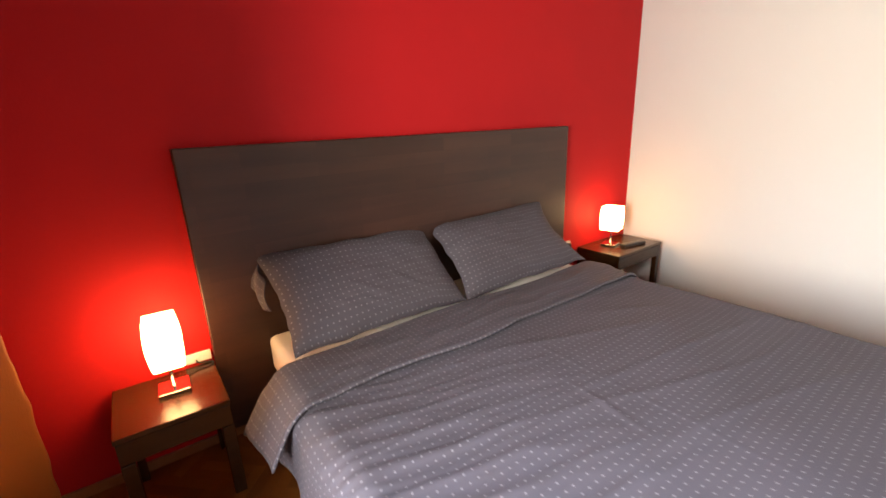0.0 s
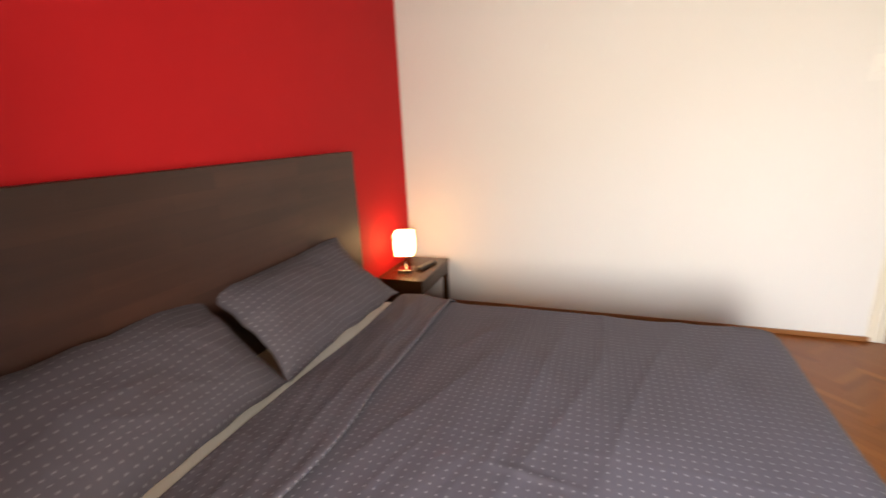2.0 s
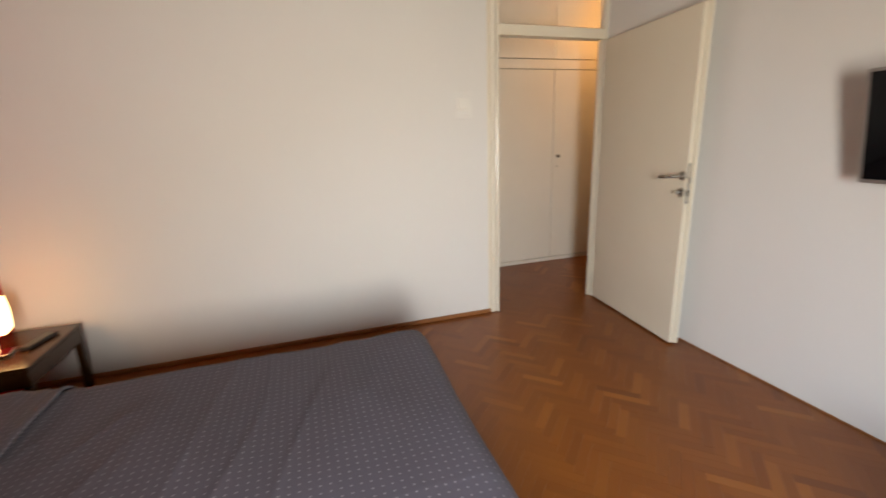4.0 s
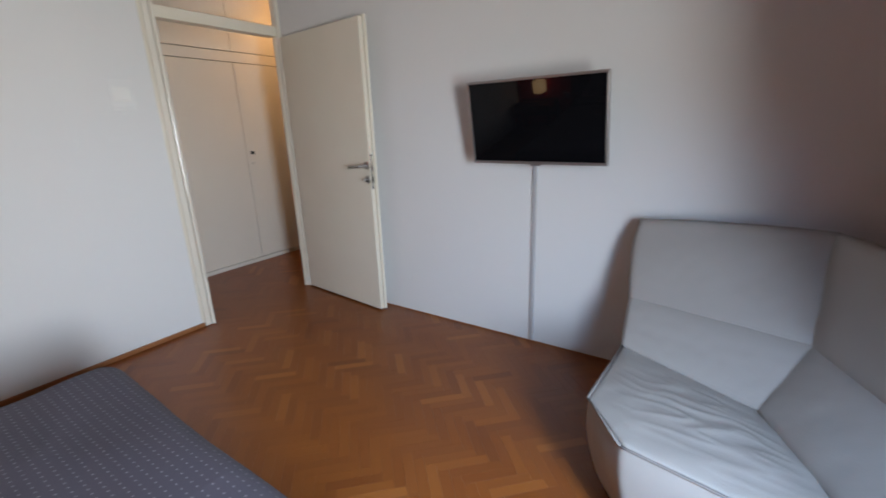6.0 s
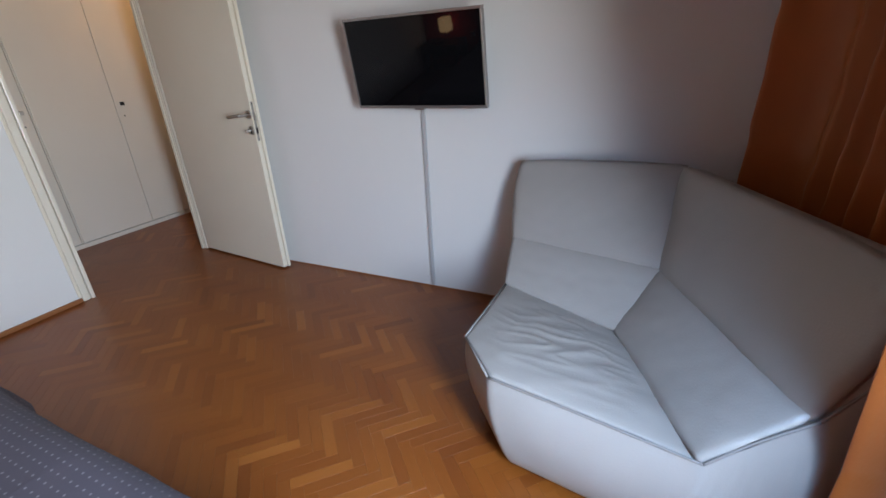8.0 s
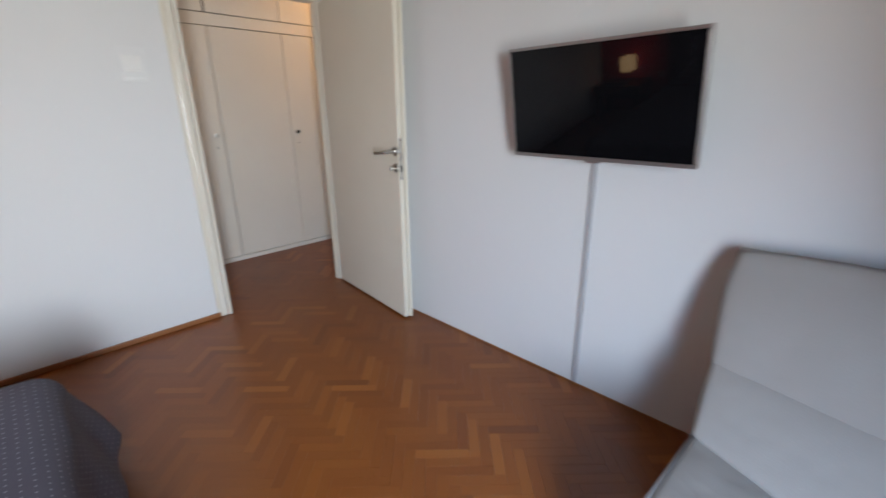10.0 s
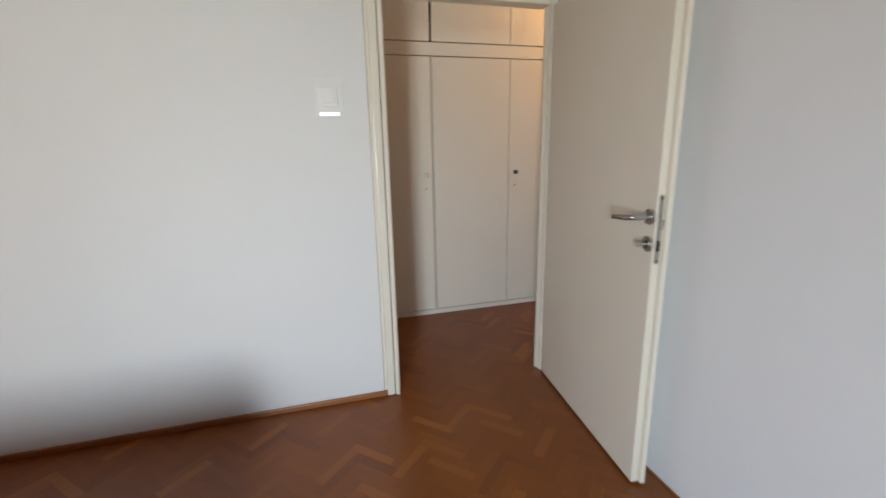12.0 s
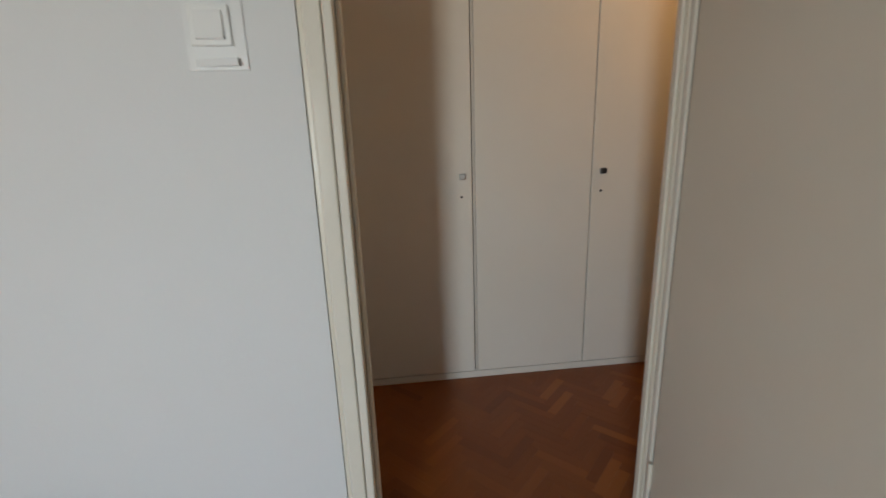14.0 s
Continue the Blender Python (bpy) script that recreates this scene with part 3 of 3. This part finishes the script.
def pillow(x0, x1, seed, tilt_z=0.0, height=0.602):
    p = thing("pillow", ((x0 + x1) / 2, 1.6, BTOP), "plump grey dotted pillow leaning on the headboard", "pillow", "pillows on the bed")
    w, d, th = x1 - x0, 0.46, 0.165
    m = pose((x0 + x1) / 2, 1.712, height, 40, 0, tilt_z)

    def side(sign):
        def place(a, b):
            u, v = 2 * a - 1, 2 * b - 1
            pinch_u, pinch_v = 1 - ((0.17 if seed > 5 else 0.08) if u > 0 else 0.075) * (1 - v * v) * abs(u), 1 - 0.065 * (1 - u * u) * abs(v)
            t = max(0, (1 - abs(u) ** 4.2) * (1 - abs(v) ** 3.2)) ** 0.68
            z = sign * th / 2 * t * (0.72 if sign < 0 else 1)
            z += t ** 0.3 * (0.012 * noise.noise(Vector((u * 1.6, v * 1.8, seed))) + 0.0022 * noise.noise(Vector((u * 7 + v * 3, v * 6, seed + 4))) + 0.003 * (1 - abs(noise.noise(Vector((u * 2.4 + v * 2.0, v * 3.2 - u * 1.4, seed + 6))))) ** 8) + 0.018 * v * v * u * (1 if seed > 5 else -1)
            edge = 0.012 * noise.noise(Vector((u * 3, v * 3, seed + 9)))
            return m @ Vector((u * w / 2 * pinch_u + edge, v * d / 2 * pinch_v + edge, z))
        return place
    top = grid(90, 64, side(1), lambda a, b: (a * w, b * d))
    part("pillowcase", top, COTTON, p, smooth=True)
    part("back_of_case", grid(40, 30, side(-1), lambda a, b: (a * w, b * d)), COTTON, p, smooth=True)
    return p, m, w, d


pl, plm, plw, pld = pillow(0.455, 1.268, 2.0, 1.5)
pillow(1.274, 2.105, 7.0, -1.0, 0.598)


def flap(a, b):
    """The open end of the case, hanging straight down past the pillow's side."""
    v = 0.42 + 0.54 * b
    top = plm @ Vector((-plw / 2 + 0.006, v * pld / 2, 0.0))
    return top + Vector((-0.030 * a * b - 0.014 * math.sin(math.pi * a), -0.01 * a, -a * (0.105 + 0.02 * math.sin(4 * b)))) + Vector((0.006 * math.sin(9 * b + 2 * a), 0, 0))


thicken(part("case_flap", grid(8, 16, flap, lambda a, b: (a * 0.12, b * 0.3)), COTTON, pl, "loose open end of the pillowcase", True), 0.004)


# ---- nightstands, lamps and small things ----
def nightstand(x0, x1, label):
    y0, y1, top = 1.562, 1.880, 0.376
    n = thing("nightstand", ((x0 + x1) / 2, (y0 + y1) / 2, 0), label, "nightstand", "nightstands beside the bed")
    part("top", boxes((x0, y0, top - 0.018, x1, y1, top), bevel=0.002), TABLEWOOD, n, "dark lacquered wooden top")
    part("case", boxes((x0 + 0.004, y0 + 0.022, top - 0.098, x1 - 0.004, y1, top - 0.019), bevel=0.002), TABLEWOOD, n)
    part("drawer_front", boxes((x0 + 0.003, y0 + 0.003, top - 0.096, x1 - 0.003, y0 + 0.021, top - 0.021), bevel=0.002), TABLEWOOD, n)
    for x in (x0 + 0.002, x1 - 0.040):
        for y in (y0 + 0.004, y1 - 0.040):
            part("leg", boxes((x, y, 0, x + 0.038, y + 0.036, top - 0.099), bevel=0.002), TABLEWOOD, n)
    part("back_rail", boxes((x0 + 0.041, y1 - 0.024, 0.15, x1 - 0.041, y1 - 0.006, 0.19), bevel=0.002), TABLEWOOD, n)
    return n


nightstand(-0.075, 0.246, "dark wooden nightstand beside the orange curtain")
nightstand(2.515, 3.030, "dark wooden nightstand in the corner by the wall")


def bedside_lamp(x, y, turn, glow, label, half_wide=0.047, tall=0.174, low=0.098, belly=0.008):
    z = 0.3762
    n = thing("bedside_lamp", (x, y, z), label, "table lamp", "bedside lamps")
    m = pose(x, y, z, 0, 0, turn)
    part("base", turned(boxes((-0.048, -0.048, 0, 0.048, 0.048, 0.013), bevel=0.002), m), CHROME, n, "square polished chrome base")
    part("stem", turned(rod([(0, 0, 0.0135), (0, 0, 0.16)], 0.0055, 12), m), CHROME, n, "thin chrome stem", True)
    bm = bmesh.new()
    rings, steps, corners = [], 10, 7
    for i in range(steps + 1):
        k = i / steps
        half = half_wide + belly * math.sin(math.pi * k)
        ring = []
        for c in range(4):
            for j in range(corners):
                a = math.pi / 2 * (c + j / (corners - 1)) if j else math.pi / 2 * c
                r = 0.007
                sx, sy = ((1, 1), (-1, 1), (-1, -1), (1, -1))[c]
                ring.append(bm.verts.new(m @ Vector((sx * (half - r) + r * math.cos(a), sy * (half - r) + r * math.sin(a), low + tall * k))))
        rings.append(ring)
    for r0, r1 in zip(rings, rings[1:]):
        for j in range(len(r0)):
            q = (j + 1) % len(r0)
            bm.faces.new((r0[j], r0[q], r1[q], r1[j]))
    bm.faces.new(rings[0])
    bm.faces.new(rings[-1])
    part("shade", bm, glow, n, "glowing white square barrel shade", True)
    return n


bedside_lamp(0.105, 1.755, -3, SHADE, "brightly lit lamp with a glowing square shade on the nightstand")
bedside_lamp(2.712, 1.757, 14, SHADE_DIM, "lit lamp with a glowing square shade in the corner", 0.058, 0.156, 0.112, 0.004)
cord = thing("lamp_cord", (0.16, 1.8, 0.38), "thin dark lamp cord trailing to the socket", "cable")
part("cord", rod(smooth_line([(0.14, 1.80, 0.380), (0.165, 1.83, 0.380), (0.20, 1.842, 0.381), (0.235, 1.846, 0.380), (0.243, 1.868, 0.379), (0.20, 1.876, 0.385), (0.19, 1.880, 0.398)], 8), 0.003, 8), BLACK, cord, smooth=True)

rem = thing("remote_control", (2.80, 1.655, 0.377), "black remote control with grey keys", "remote control")
RM = pose(2.815, 1.650, 0.3765, 0, 0, -12)
rb = part("case", turned(boxes((-0.095, -0.024, 0, 0.095, 0.024, 0.018), bevel=0.004), RM), BLACK, rem)
for i in range(9):
    for j in range(3):
        part("key", turned(boxes((-0.080 + i * 0.0175, -0.017 + j * 0.0125, 0.0182, -0.069 + i * 0.0175, -0.009 + j * 0.0125, 0.021), bevel=0.001), RM), RUBBER, rb)

# ---- corner armchair ----
chair = thing("corner_sofa_seat", (0.0, -1.25, 0), "off-white leather corner sofa unit with dark seams", "sofa")


def prism(lower, upper, bevel, seg=4):
    """A solid between two outlines with the same number of corners, its edges rounded."""
    bm = bmesh.new()
    lo, up = [bm.verts.new(p) for p in lower], [bm.verts.new(p) for p in upper]
    bm.faces.new(lo[::-1])
    bm.faces.new(up)
    n = len(lo)
    for k in range(n):
        bm.faces.new((lo[k], lo[(k + 1) % n], up[(k + 1) % n], up[k]))
    bmesh.ops.bevel(bm, geom=bm.edges[:], offset=bevel, segments=seg, affect="EDGES", profile=0.6, clamp_overlap=True)
    return bm


SL, FL, F1, F2, IN = (0.505, -1.40), (0.520, -0.94), (0.378, -0.775), (-0.200, -0.680), (0.025, -1.24)
BC1 = (-0.408, -0.752, 0.487)
BT1 = (-0.545, -0.785, 0.835)


def seam_z(a, b):
    """Height of the seat's rim: from the outer end (a=0) to the window side, front (b=0) to back."""
    return 0.365 - 0.022 * a - 0.013 * b - 0.020 * a * b


# body under the seat, drawn in at the floor
def body_side(a, b):
    """The front of the body, from the back corner round to the window side, swelling below the seam."""
    top = [Vector((SL[0], -1.72, 0.352)), Vector((FL[0] + 0.004, FL[1], 0.362)), Vector((F1[0] + 0.003, F1[1] + 0.006, 0.356)), Vector((F2[0], F2[1] + 0.006, 0.341)),
           Vector((BC1[0], BC1[1] + 0.014, BC1[2] + 0.010)), Vector((BT1[0], BT1[1] + 0.010, BT1[2] - 0.012)), Vector((BT1[0] - 0.09, BT1[1] - 0.03, BT1[2] - 0.03))]
    low = [Vector((0.475, -1.72, 0.03)), Vector((0.455, -0.95, 0.03)), Vector((0.305, -0.765, 0.03)), Vector((-0.12, -0.700, 0.03)),
           Vector((-0.42, -0.725, 0.03)), Vector((-0.56, -0.765, 0.03)), Vector((-0.635, -0.80, 0.03))]
    cut = (0, 0.28, 0.38, 0.62, 0.80, 0.93, 1.0)
    k = next(i for i in range(6) if a <= cut[i + 1] + 1e-9)
    u = (a - cut[k]) / (cut[k + 1] - cut[k])
    t, l = top[k].lerp(top[k + 1], u), low[k].lerp(low[k + 1], u)
    p = l.lerp(t, b)
    out = Vector((p.x - 0.05, p.y + 1.25, 0)).normalized()
    swell = 0.030 * math.sin(math.pi * min(1, b * 1.02)) ** 0.7 * (1 if b > 0 else 0)
    gather = (0.002 + 0.007 * max(0, b - 0.6)) * noise.noise(Vector((a * 85, b * 2.0, 4))) + 0.006 * noise.noise(p * 6)
    return p + out * (swell + gather * math.sin(math.pi * b))


part("body", grid(170, 30, body_side), LEATHER, chair, "smooth off-white leather body", True)
part("base", prism([(0.44, -1.70, 0.03), (0.44, -0.96, 0.03), (0.29, -0.80, 0.03), (-0.17, -0.74, 0.03), (-0.50, -0.76, 0.03), (-0.50, -1.70, 0.03)],
                   [(0.49, -1.71, 0.30), (0.48, -0.97, 0.30), (0.35, -0.82, 0.30), (-0.18, -0.75, 0.30), (-0.50, -0.77, 0.30), (-0.50, -1.71, 0.30)], 0.02), LEATHER, chair, smooth=True)
for x, y in ((0.36, -0.92), (-0.38, -0.85), (0.36, -1.60), (-0.38, -1.60)):
    part("foot", disc((x, y, 0.015), (0, 0, 1), 0.025, 0.029, 0.003, 16), BLACK, chair)


def seat_top(a, b):
    """The seat cushion, domed a little, between the front seam and the two backs."""
    front = [Vector((*FL, 0)), Vector((*F1, 0)), Vector((*F2, 0))]
    back = [Vector((*SL, 0)), Vector((0.27, -1.315, 0)), Vector((*IN, 0))]
    def along(p, k):
        l1, l2 = (p[1] - p[0]).length, (p[2] - p[1]).length
        s = k * (l1 + l2)
        return p[0].lerp(p[1], s / l1) if s < l1 else p[1].lerp(p[2], (s - l1) / l2)
    f, g = along(front, a), along(back, a)
    p = f.lerp(g, b)
    dome = (max(0, math.sin(math.pi * a)) * max(0, math.sin(math.pi * b))) ** 0.5
    fan = 1 - abs(noise.noise(Vector((a * 3.0 + b * 1.2, b * 11 - a * 3.5, 3.0))))
    pucker = 0.008 * fan ** 6 * math.exp(-((a - 0.55) / 0.30) ** 2) * math.exp(-((b - 0.5) / 0.32) ** 2)
    p.z = seam_z(a, b) + 0.030 * dome + pucker + 0.003 * noise.noise(p * 14)
    return p


def solid_sheet(nu, nv, top, drop):
    """A sheet with its rim pulled down to the given height, closed below."""
    bm = grid(nu, nv, top)
    rim = [e for e in bm.edges if len(e.link_faces) == 1]
    new_geo = bmesh.ops.extrude_edge_only(bm, edges=rim)["geom"]
    for v in new_geo:
        if isinstance(v, bmesh.types.BMVert):
            v.co.z = drop
    return bm


part("seat_cushion", solid_sheet(80, 70, seat_top, 0.27), LEATHER, chair, "off-white leather seat, lightly puckered", True)


def back_panel(p0, p1, q0, q1, bulge, corner=0.0, free=1, nu=36, nv=26):
    """An upholstered face from the edge p0-p1 up to q0-q1, bulging along its normal."""
    p0, p1, q0, q1 = (Vector(p) for p in (p0, p1, q0, q1))
    n = (p1 - p0).cross(q0 - p0).normalized()
    if n.z < 0:
        n = -n
    def place(a, b):
        e = (max(0, 1 - abs(2 * a - 1) ** 4) * max(0, 1 - abs(2 * b - 1) ** 4)) ** 0.5
        if b > 0.5 and (a - 0.5) * free > 0:
            u, v = 2 * a - 1, 2 * b - 1
            a, b = (u * math.sqrt(1 - corner * v * v) + 1) / 2, (v * math.sqrt(1 - corner * u * u) + 1) / 2
        p = p0.lerp(p1, a).lerp(q0.lerp(q1, a), b)
        return p + n * (bulge * e + 0.005 * noise.noise(p * 7) + 0.0025 * noise.noise(Vector((p.x * 26, p.y * 26, p.z * 9))))
    return grid(nu, nv, place)


# backs: the wing along the south wall, the wing along the window wall
A0, A1 = (SL[0], SL[1], 0.348), (IN[0], IN[1], 0.306)
AC0, AC1 = (0.520, -1.575, 0.50), (-0.105, -1.42, 0.50)
AT0, AT1 = (0.560, -1.770, 0.822), (-0.145, -1.685, 0.84)
B1 = (F2[0], F2[1], 0.338)


def wing(name, p0, p1, c0, c1, t0, t1, out):
    """Lower and upper cushions of one wing, and the padded shell behind them."""
    out = Vector(out)
    low = back_panel(p0, p1, c0, c1, 0.008 if out.y < -0.5 else 0.014)
    thicken(part("lower_back_cushion", low, LEATHER, chair, smooth=True), 0.05, 0)
    up = back_panel(c0, c1, t0, t1, 0.018 if out.y < -0.5 else 0.024, 0.14, -1 if out.y < -0.5 else 1)
    thicken(part("upper_back_cushion", up, LEATHER, chair, smooth=True), 0.05, 0)
    p0, p1, c0, c1, t0, t1 = (Vector(v) for v in (p0, p1, c0, c1, t0, t1))
    back = out * (0.085 if out.y < -0.5 else 0.115)
    foot0, foot1 = t0 + back * 0.7, t1 + back * 0.7
    foot0.z = foot1.z = 0.10
    bm = bmesh.new()
    rows = []
    ins = 0.004
    for a, lowp, crease, topp, footp in ((0, p0, c0, t0, foot0), (1, p1, c1, t1, foot1)):
        lw = lowp + out * 0.06
        lw.z = 0.20
        rows.append([lw, lowp + out * ins, crease + out * ins, topp + out * ins, topp + back * 0.45 + Vector((0, 0, 0.006)), topp + back + Vector((0, 0, -0.05)), footp])
    v0, v1 = [bm.verts.new(p) for p in rows[0]], [bm.verts.new(p) for p in rows[1]]
    bm.faces.new(v0)
    bm.faces.new(v1[::-1])
    for k in range(len(v0)):
        q = (k + 1) % len(v0)
        bm.faces.new((v0[k], v1[k], v1[q], v0[q]))
    bmesh.ops.bevel(bm, geom=bm.edges[:], offset=0.048, segments=6, affect="EDGES", profile=0.5, clamp_overlap=True)
    part(name, bm, LEATHER, chair, smooth=True)


wing("backrest", A0, A1, AC0, AC1, AT0, AT1, (-0.05, -0.99, 0))
wing("backrest", A1, B1, AC1, BC1, AT1, BT1, (-0.97, -0.22, 0))


def piping(points, n=10):
    part("seam_piping", rod(smooth_line(points, n), 0.0042, 8), SEAM, chair, "dark seam", True)


piping([(SL[0], SL[1], 0.353), (0.27, -1.315, 0.340), (IN[0], IN[1], 0.313)])
piping([(IN[0], IN[1], 0.313), (-0.090, -0.95, 0.334), (F2[0], F2[1], 0.345)])
piping([(SL[0] + 0.004, SL[1], 0.353), (FL[0] + 0.006, FL[1] + 0.002, 0.366)], 2)
piping([(FL[0] + 0.006, FL[1], 0.366), (F1[0] + 0.005, F1[1] + 0.008, 0.360)], 2)
piping([(F1[0] + 0.005, F1[1] + 0.008, 0.360), (0.10, -0.722, 0.354), (F2[0], F2[1] + 0.008, 0.345)])
piping([(F2[0], F2[1] + 0.008, 0.345), (-0.295, -0.702, 0.425), (BC1[0], BC1[1] + 0.016, BC1[2] + 0.012)])
piping([(BC1[0], BC1[1] + 0.016, BC1[2] + 0.012), (-0.495, -0.757, 0.65), (BT1[0], BT1[1] + 0.012, BT1[2] - 0.01)])


for t0, t1, fwd in ((AT0, AT1, (0.0, 0.026, -0.020)), (AT1, BT1, (0.030, 0.006, -0.016))):
    ends = [Vector(t0) + Vector(fwd), Vector(t1) + Vector(fwd)]
    mid = ends[0].lerp(ends[1], 0.5) + Vector((fwd[0] * 0.25, fwd[1] * 0.25, 0.004))
    inset = (ends[1] - ends[0]) * 0.05
    part("top_seam", rod(smooth_line([ends[0] + inset, mid, ends[1] - inset], 10), 0.0032, 8), LEATHER, chair, "raised seam along the top", True)


# ---- curtains ----
def curtain(name, ya, yb, base, depth, folds, seed, label, bulge, tucked=0.0):
    c = thing(name, ((base, (ya + yb) / 2, 2.42)), label, "curtain", "window curtains")
    length = abs(yb - ya)

    def place(a, b):
        z = 0.02 + 2.40 * b
        tuck = tucked * a ** 4 * max(0, min(1, 1.5 - z / 0.9))
        y = ya + (yb - ya) * a - tuck
        loose = 1 - 0.95 * max(0, (a - 0.88) / 0.12)
        ph = 2 * math.pi * folds * a + 0.8 * loose * noise.noise(Vector((a * 4, b * 0.7, seed)))
        x = base + depth * math.sin(ph) * (1.05 - 0.25 * b) + bulge(a, b) - 0.74 * tuck + 0.010 * loose * noise.noise(Vector((a * 9, b * 5, seed + 3))) + 0.007 * loose * noise.noise(Vector((a * 30, b * 26, seed + 8))) + 0.016 * math.exp(-((a - 0.955) / 0.022) ** 2) * noise.noise(Vector((a * 22, b * 46, seed + 5)))
        return Vector((x, y + 0.35 * depth * math.cos(ph) * (yb - ya) / length, z))
    sheet = part("cloth", grid(int(folds * 22), 190, place, lambda a, b: (a, b)), ORANGE, c, smooth=True)
    thicken(sheet, 0.003, 0)
    return c


curtain("curtain", 1.87, 0.91, -0.455, 0.060, 6, 1.0, "orange satin curtain gathered beside the red wall", lambda a, b: 0.15 * max(0, 1 - a / 0.2) + 0.245 * max(0, (a - 0.5) / 0.5) ** 1.5)
curtain("curtain", -1.835, -0.50, -0.580, 0.050, 8, 5.0, "orange satin curtain drawn aside behind the sofa", lambda a, b: 0.275 * max(0, (a - 0.84) / 0.16) ** 1.4 + 0.22 * max(0, (0.15 - a) / 0.15), 0.17)
rodm = thing("curtain_rail", (WEST + 0.2, 0, 2.5), "white ceiling curtain rail", "curtain rail")
part("rail", boxes((-0.60, SOUTH + 0.01, 2.43, -0.38, NORTH - 0.01, 2.46), bevel=0.003), PLASTIC, rodm)
for y in (SOUTH + 0.4, 0.0, NORTH - 0.4):
    part("bracket", boxes((-0.51, y - 0.015, 2.4605, -0.47, y + 0.015, TOP - 0.0005)), PLASTIC, rodm)


# ---- parquet floor, laid in herringbone ----
floor = structure("floor", boxes((WEST - WALL, HALL_S - WALL, -0.10, 4.8, NORTH + WALL, -0.007)), UNDER, "herringbone oak parquet, varnished orange-brown")
LEN, WID = 0.21, 0.042
LAY = Matrix.Rotation(radians(-45), 4, "Z")
NEAR = (1.05, 2.95, -1.60, -0.22)          # the stretch walked over


def strip_mesh():
    bm = boxes((-LEN / 2 + 0.0002, -WID / 2 + 0.0002, -0.006, LEN / 2 - 0.0002, WID / 2 - 0.0002, 0.0))
    top = [e for e in bm.edges if all(v.co.z > -0.001 for v in e.verts)]
    bmesh.ops.bevel(bm, geom=top, offset=0.00015, segments=1, affect="EDGES")
    bmesh.ops.delete(bm, geom=[f for f in bm.faces if f.normal.z < -0.9], context="FACES")
    return bm


shared = []
for k in range(6):
    bm = strip_mesh()
    lay = bm.loops.layers.uv.new("grain")
    for f in bm.faces:
        for lp in f.loops:
            lp[lay].uv = (lp.vert.co.x + k * 3.7, lp.vert.co.y + k * 1.3)
    me = bpy.data.meshes.new("strip")
    bm.to_mesh(me)
    bm.free()
    me.materials.append(parquet("oak_strip", False) if not shared else shared[0].materials[0])
    shared.append(me)
src = shared[0]
base_v = np.array([v.co[:] for v in src.vertices])
base_f = [tuple(p.vertices) for p in src.polygons]
verts, faces, uvs = [], [], []
pick, count = random.Random(4), 0
for k in range(-190, 190):
    for mth in range(-20, 21):
        for upright in (0, 1):
            if upright:
                u, v = k * WID + 2 * LEN * mth + WID / 2, k * WID + WID + LEN / 2
            else:
                u, v = k * WID + 2 * LEN * mth + LEN / 2, k * WID + WID / 2
            at = LAY @ Vector((u, v, 0))
            room = WEST - 0.08 < at.x < EAST + 0.08 and SOUTH - 0.08 < at.y < NORTH + 0.08
            hall = EAST + 0.05 < at.x < CLOSET + 0.09 and HALL_S - 0.08 < at.y < HALL_N + 0.08
            if not (room or hall):
                continue
            m = Matrix.Translation((at.x, at.y, 0)) @ LAY @ Matrix.Rotation(radians(90 * upright), 4, "Z")
            z = pick.uniform(-0.0001, 0.0)
            tilt = pick.uniform(-0.03, 0.03)
            m = m @ pose(0, 0, z, tilt, 0, 0)
            if NEAR[0] < at.x < NEAR[1] and NEAR[2] < at.y < NEAR[3] and count < 300:
                ob = new("strip", shared[count % 6])
                ob.matrix_world = m
                ob.parent = floor
                count += 1
            else:
                o = len(verts)
                du, dv = pick.uniform(0, 40), pick.uniform(0, 40)
                verts += [tuple(m @ Vector(p)) for p in base_v]
                for f in base_f:
                    faces.append(tuple(o + i for i in f))
                    uvs += [(base_v[i][0] + du, base_v[i][1] + dv) for i in f]
rest = bpy.data.meshes.new("strips")
rest.from_pydata(verts, [], faces)
layer = rest.uv_layers.new(name="grain")
layer.data.foreach_set("uv", [c for p in uvs for c in p])
rest.materials.append(parquet("oak_strips", True))
rob = new("strips", rest)
rob.parent = floor
tagged(rob, kind="stuff")
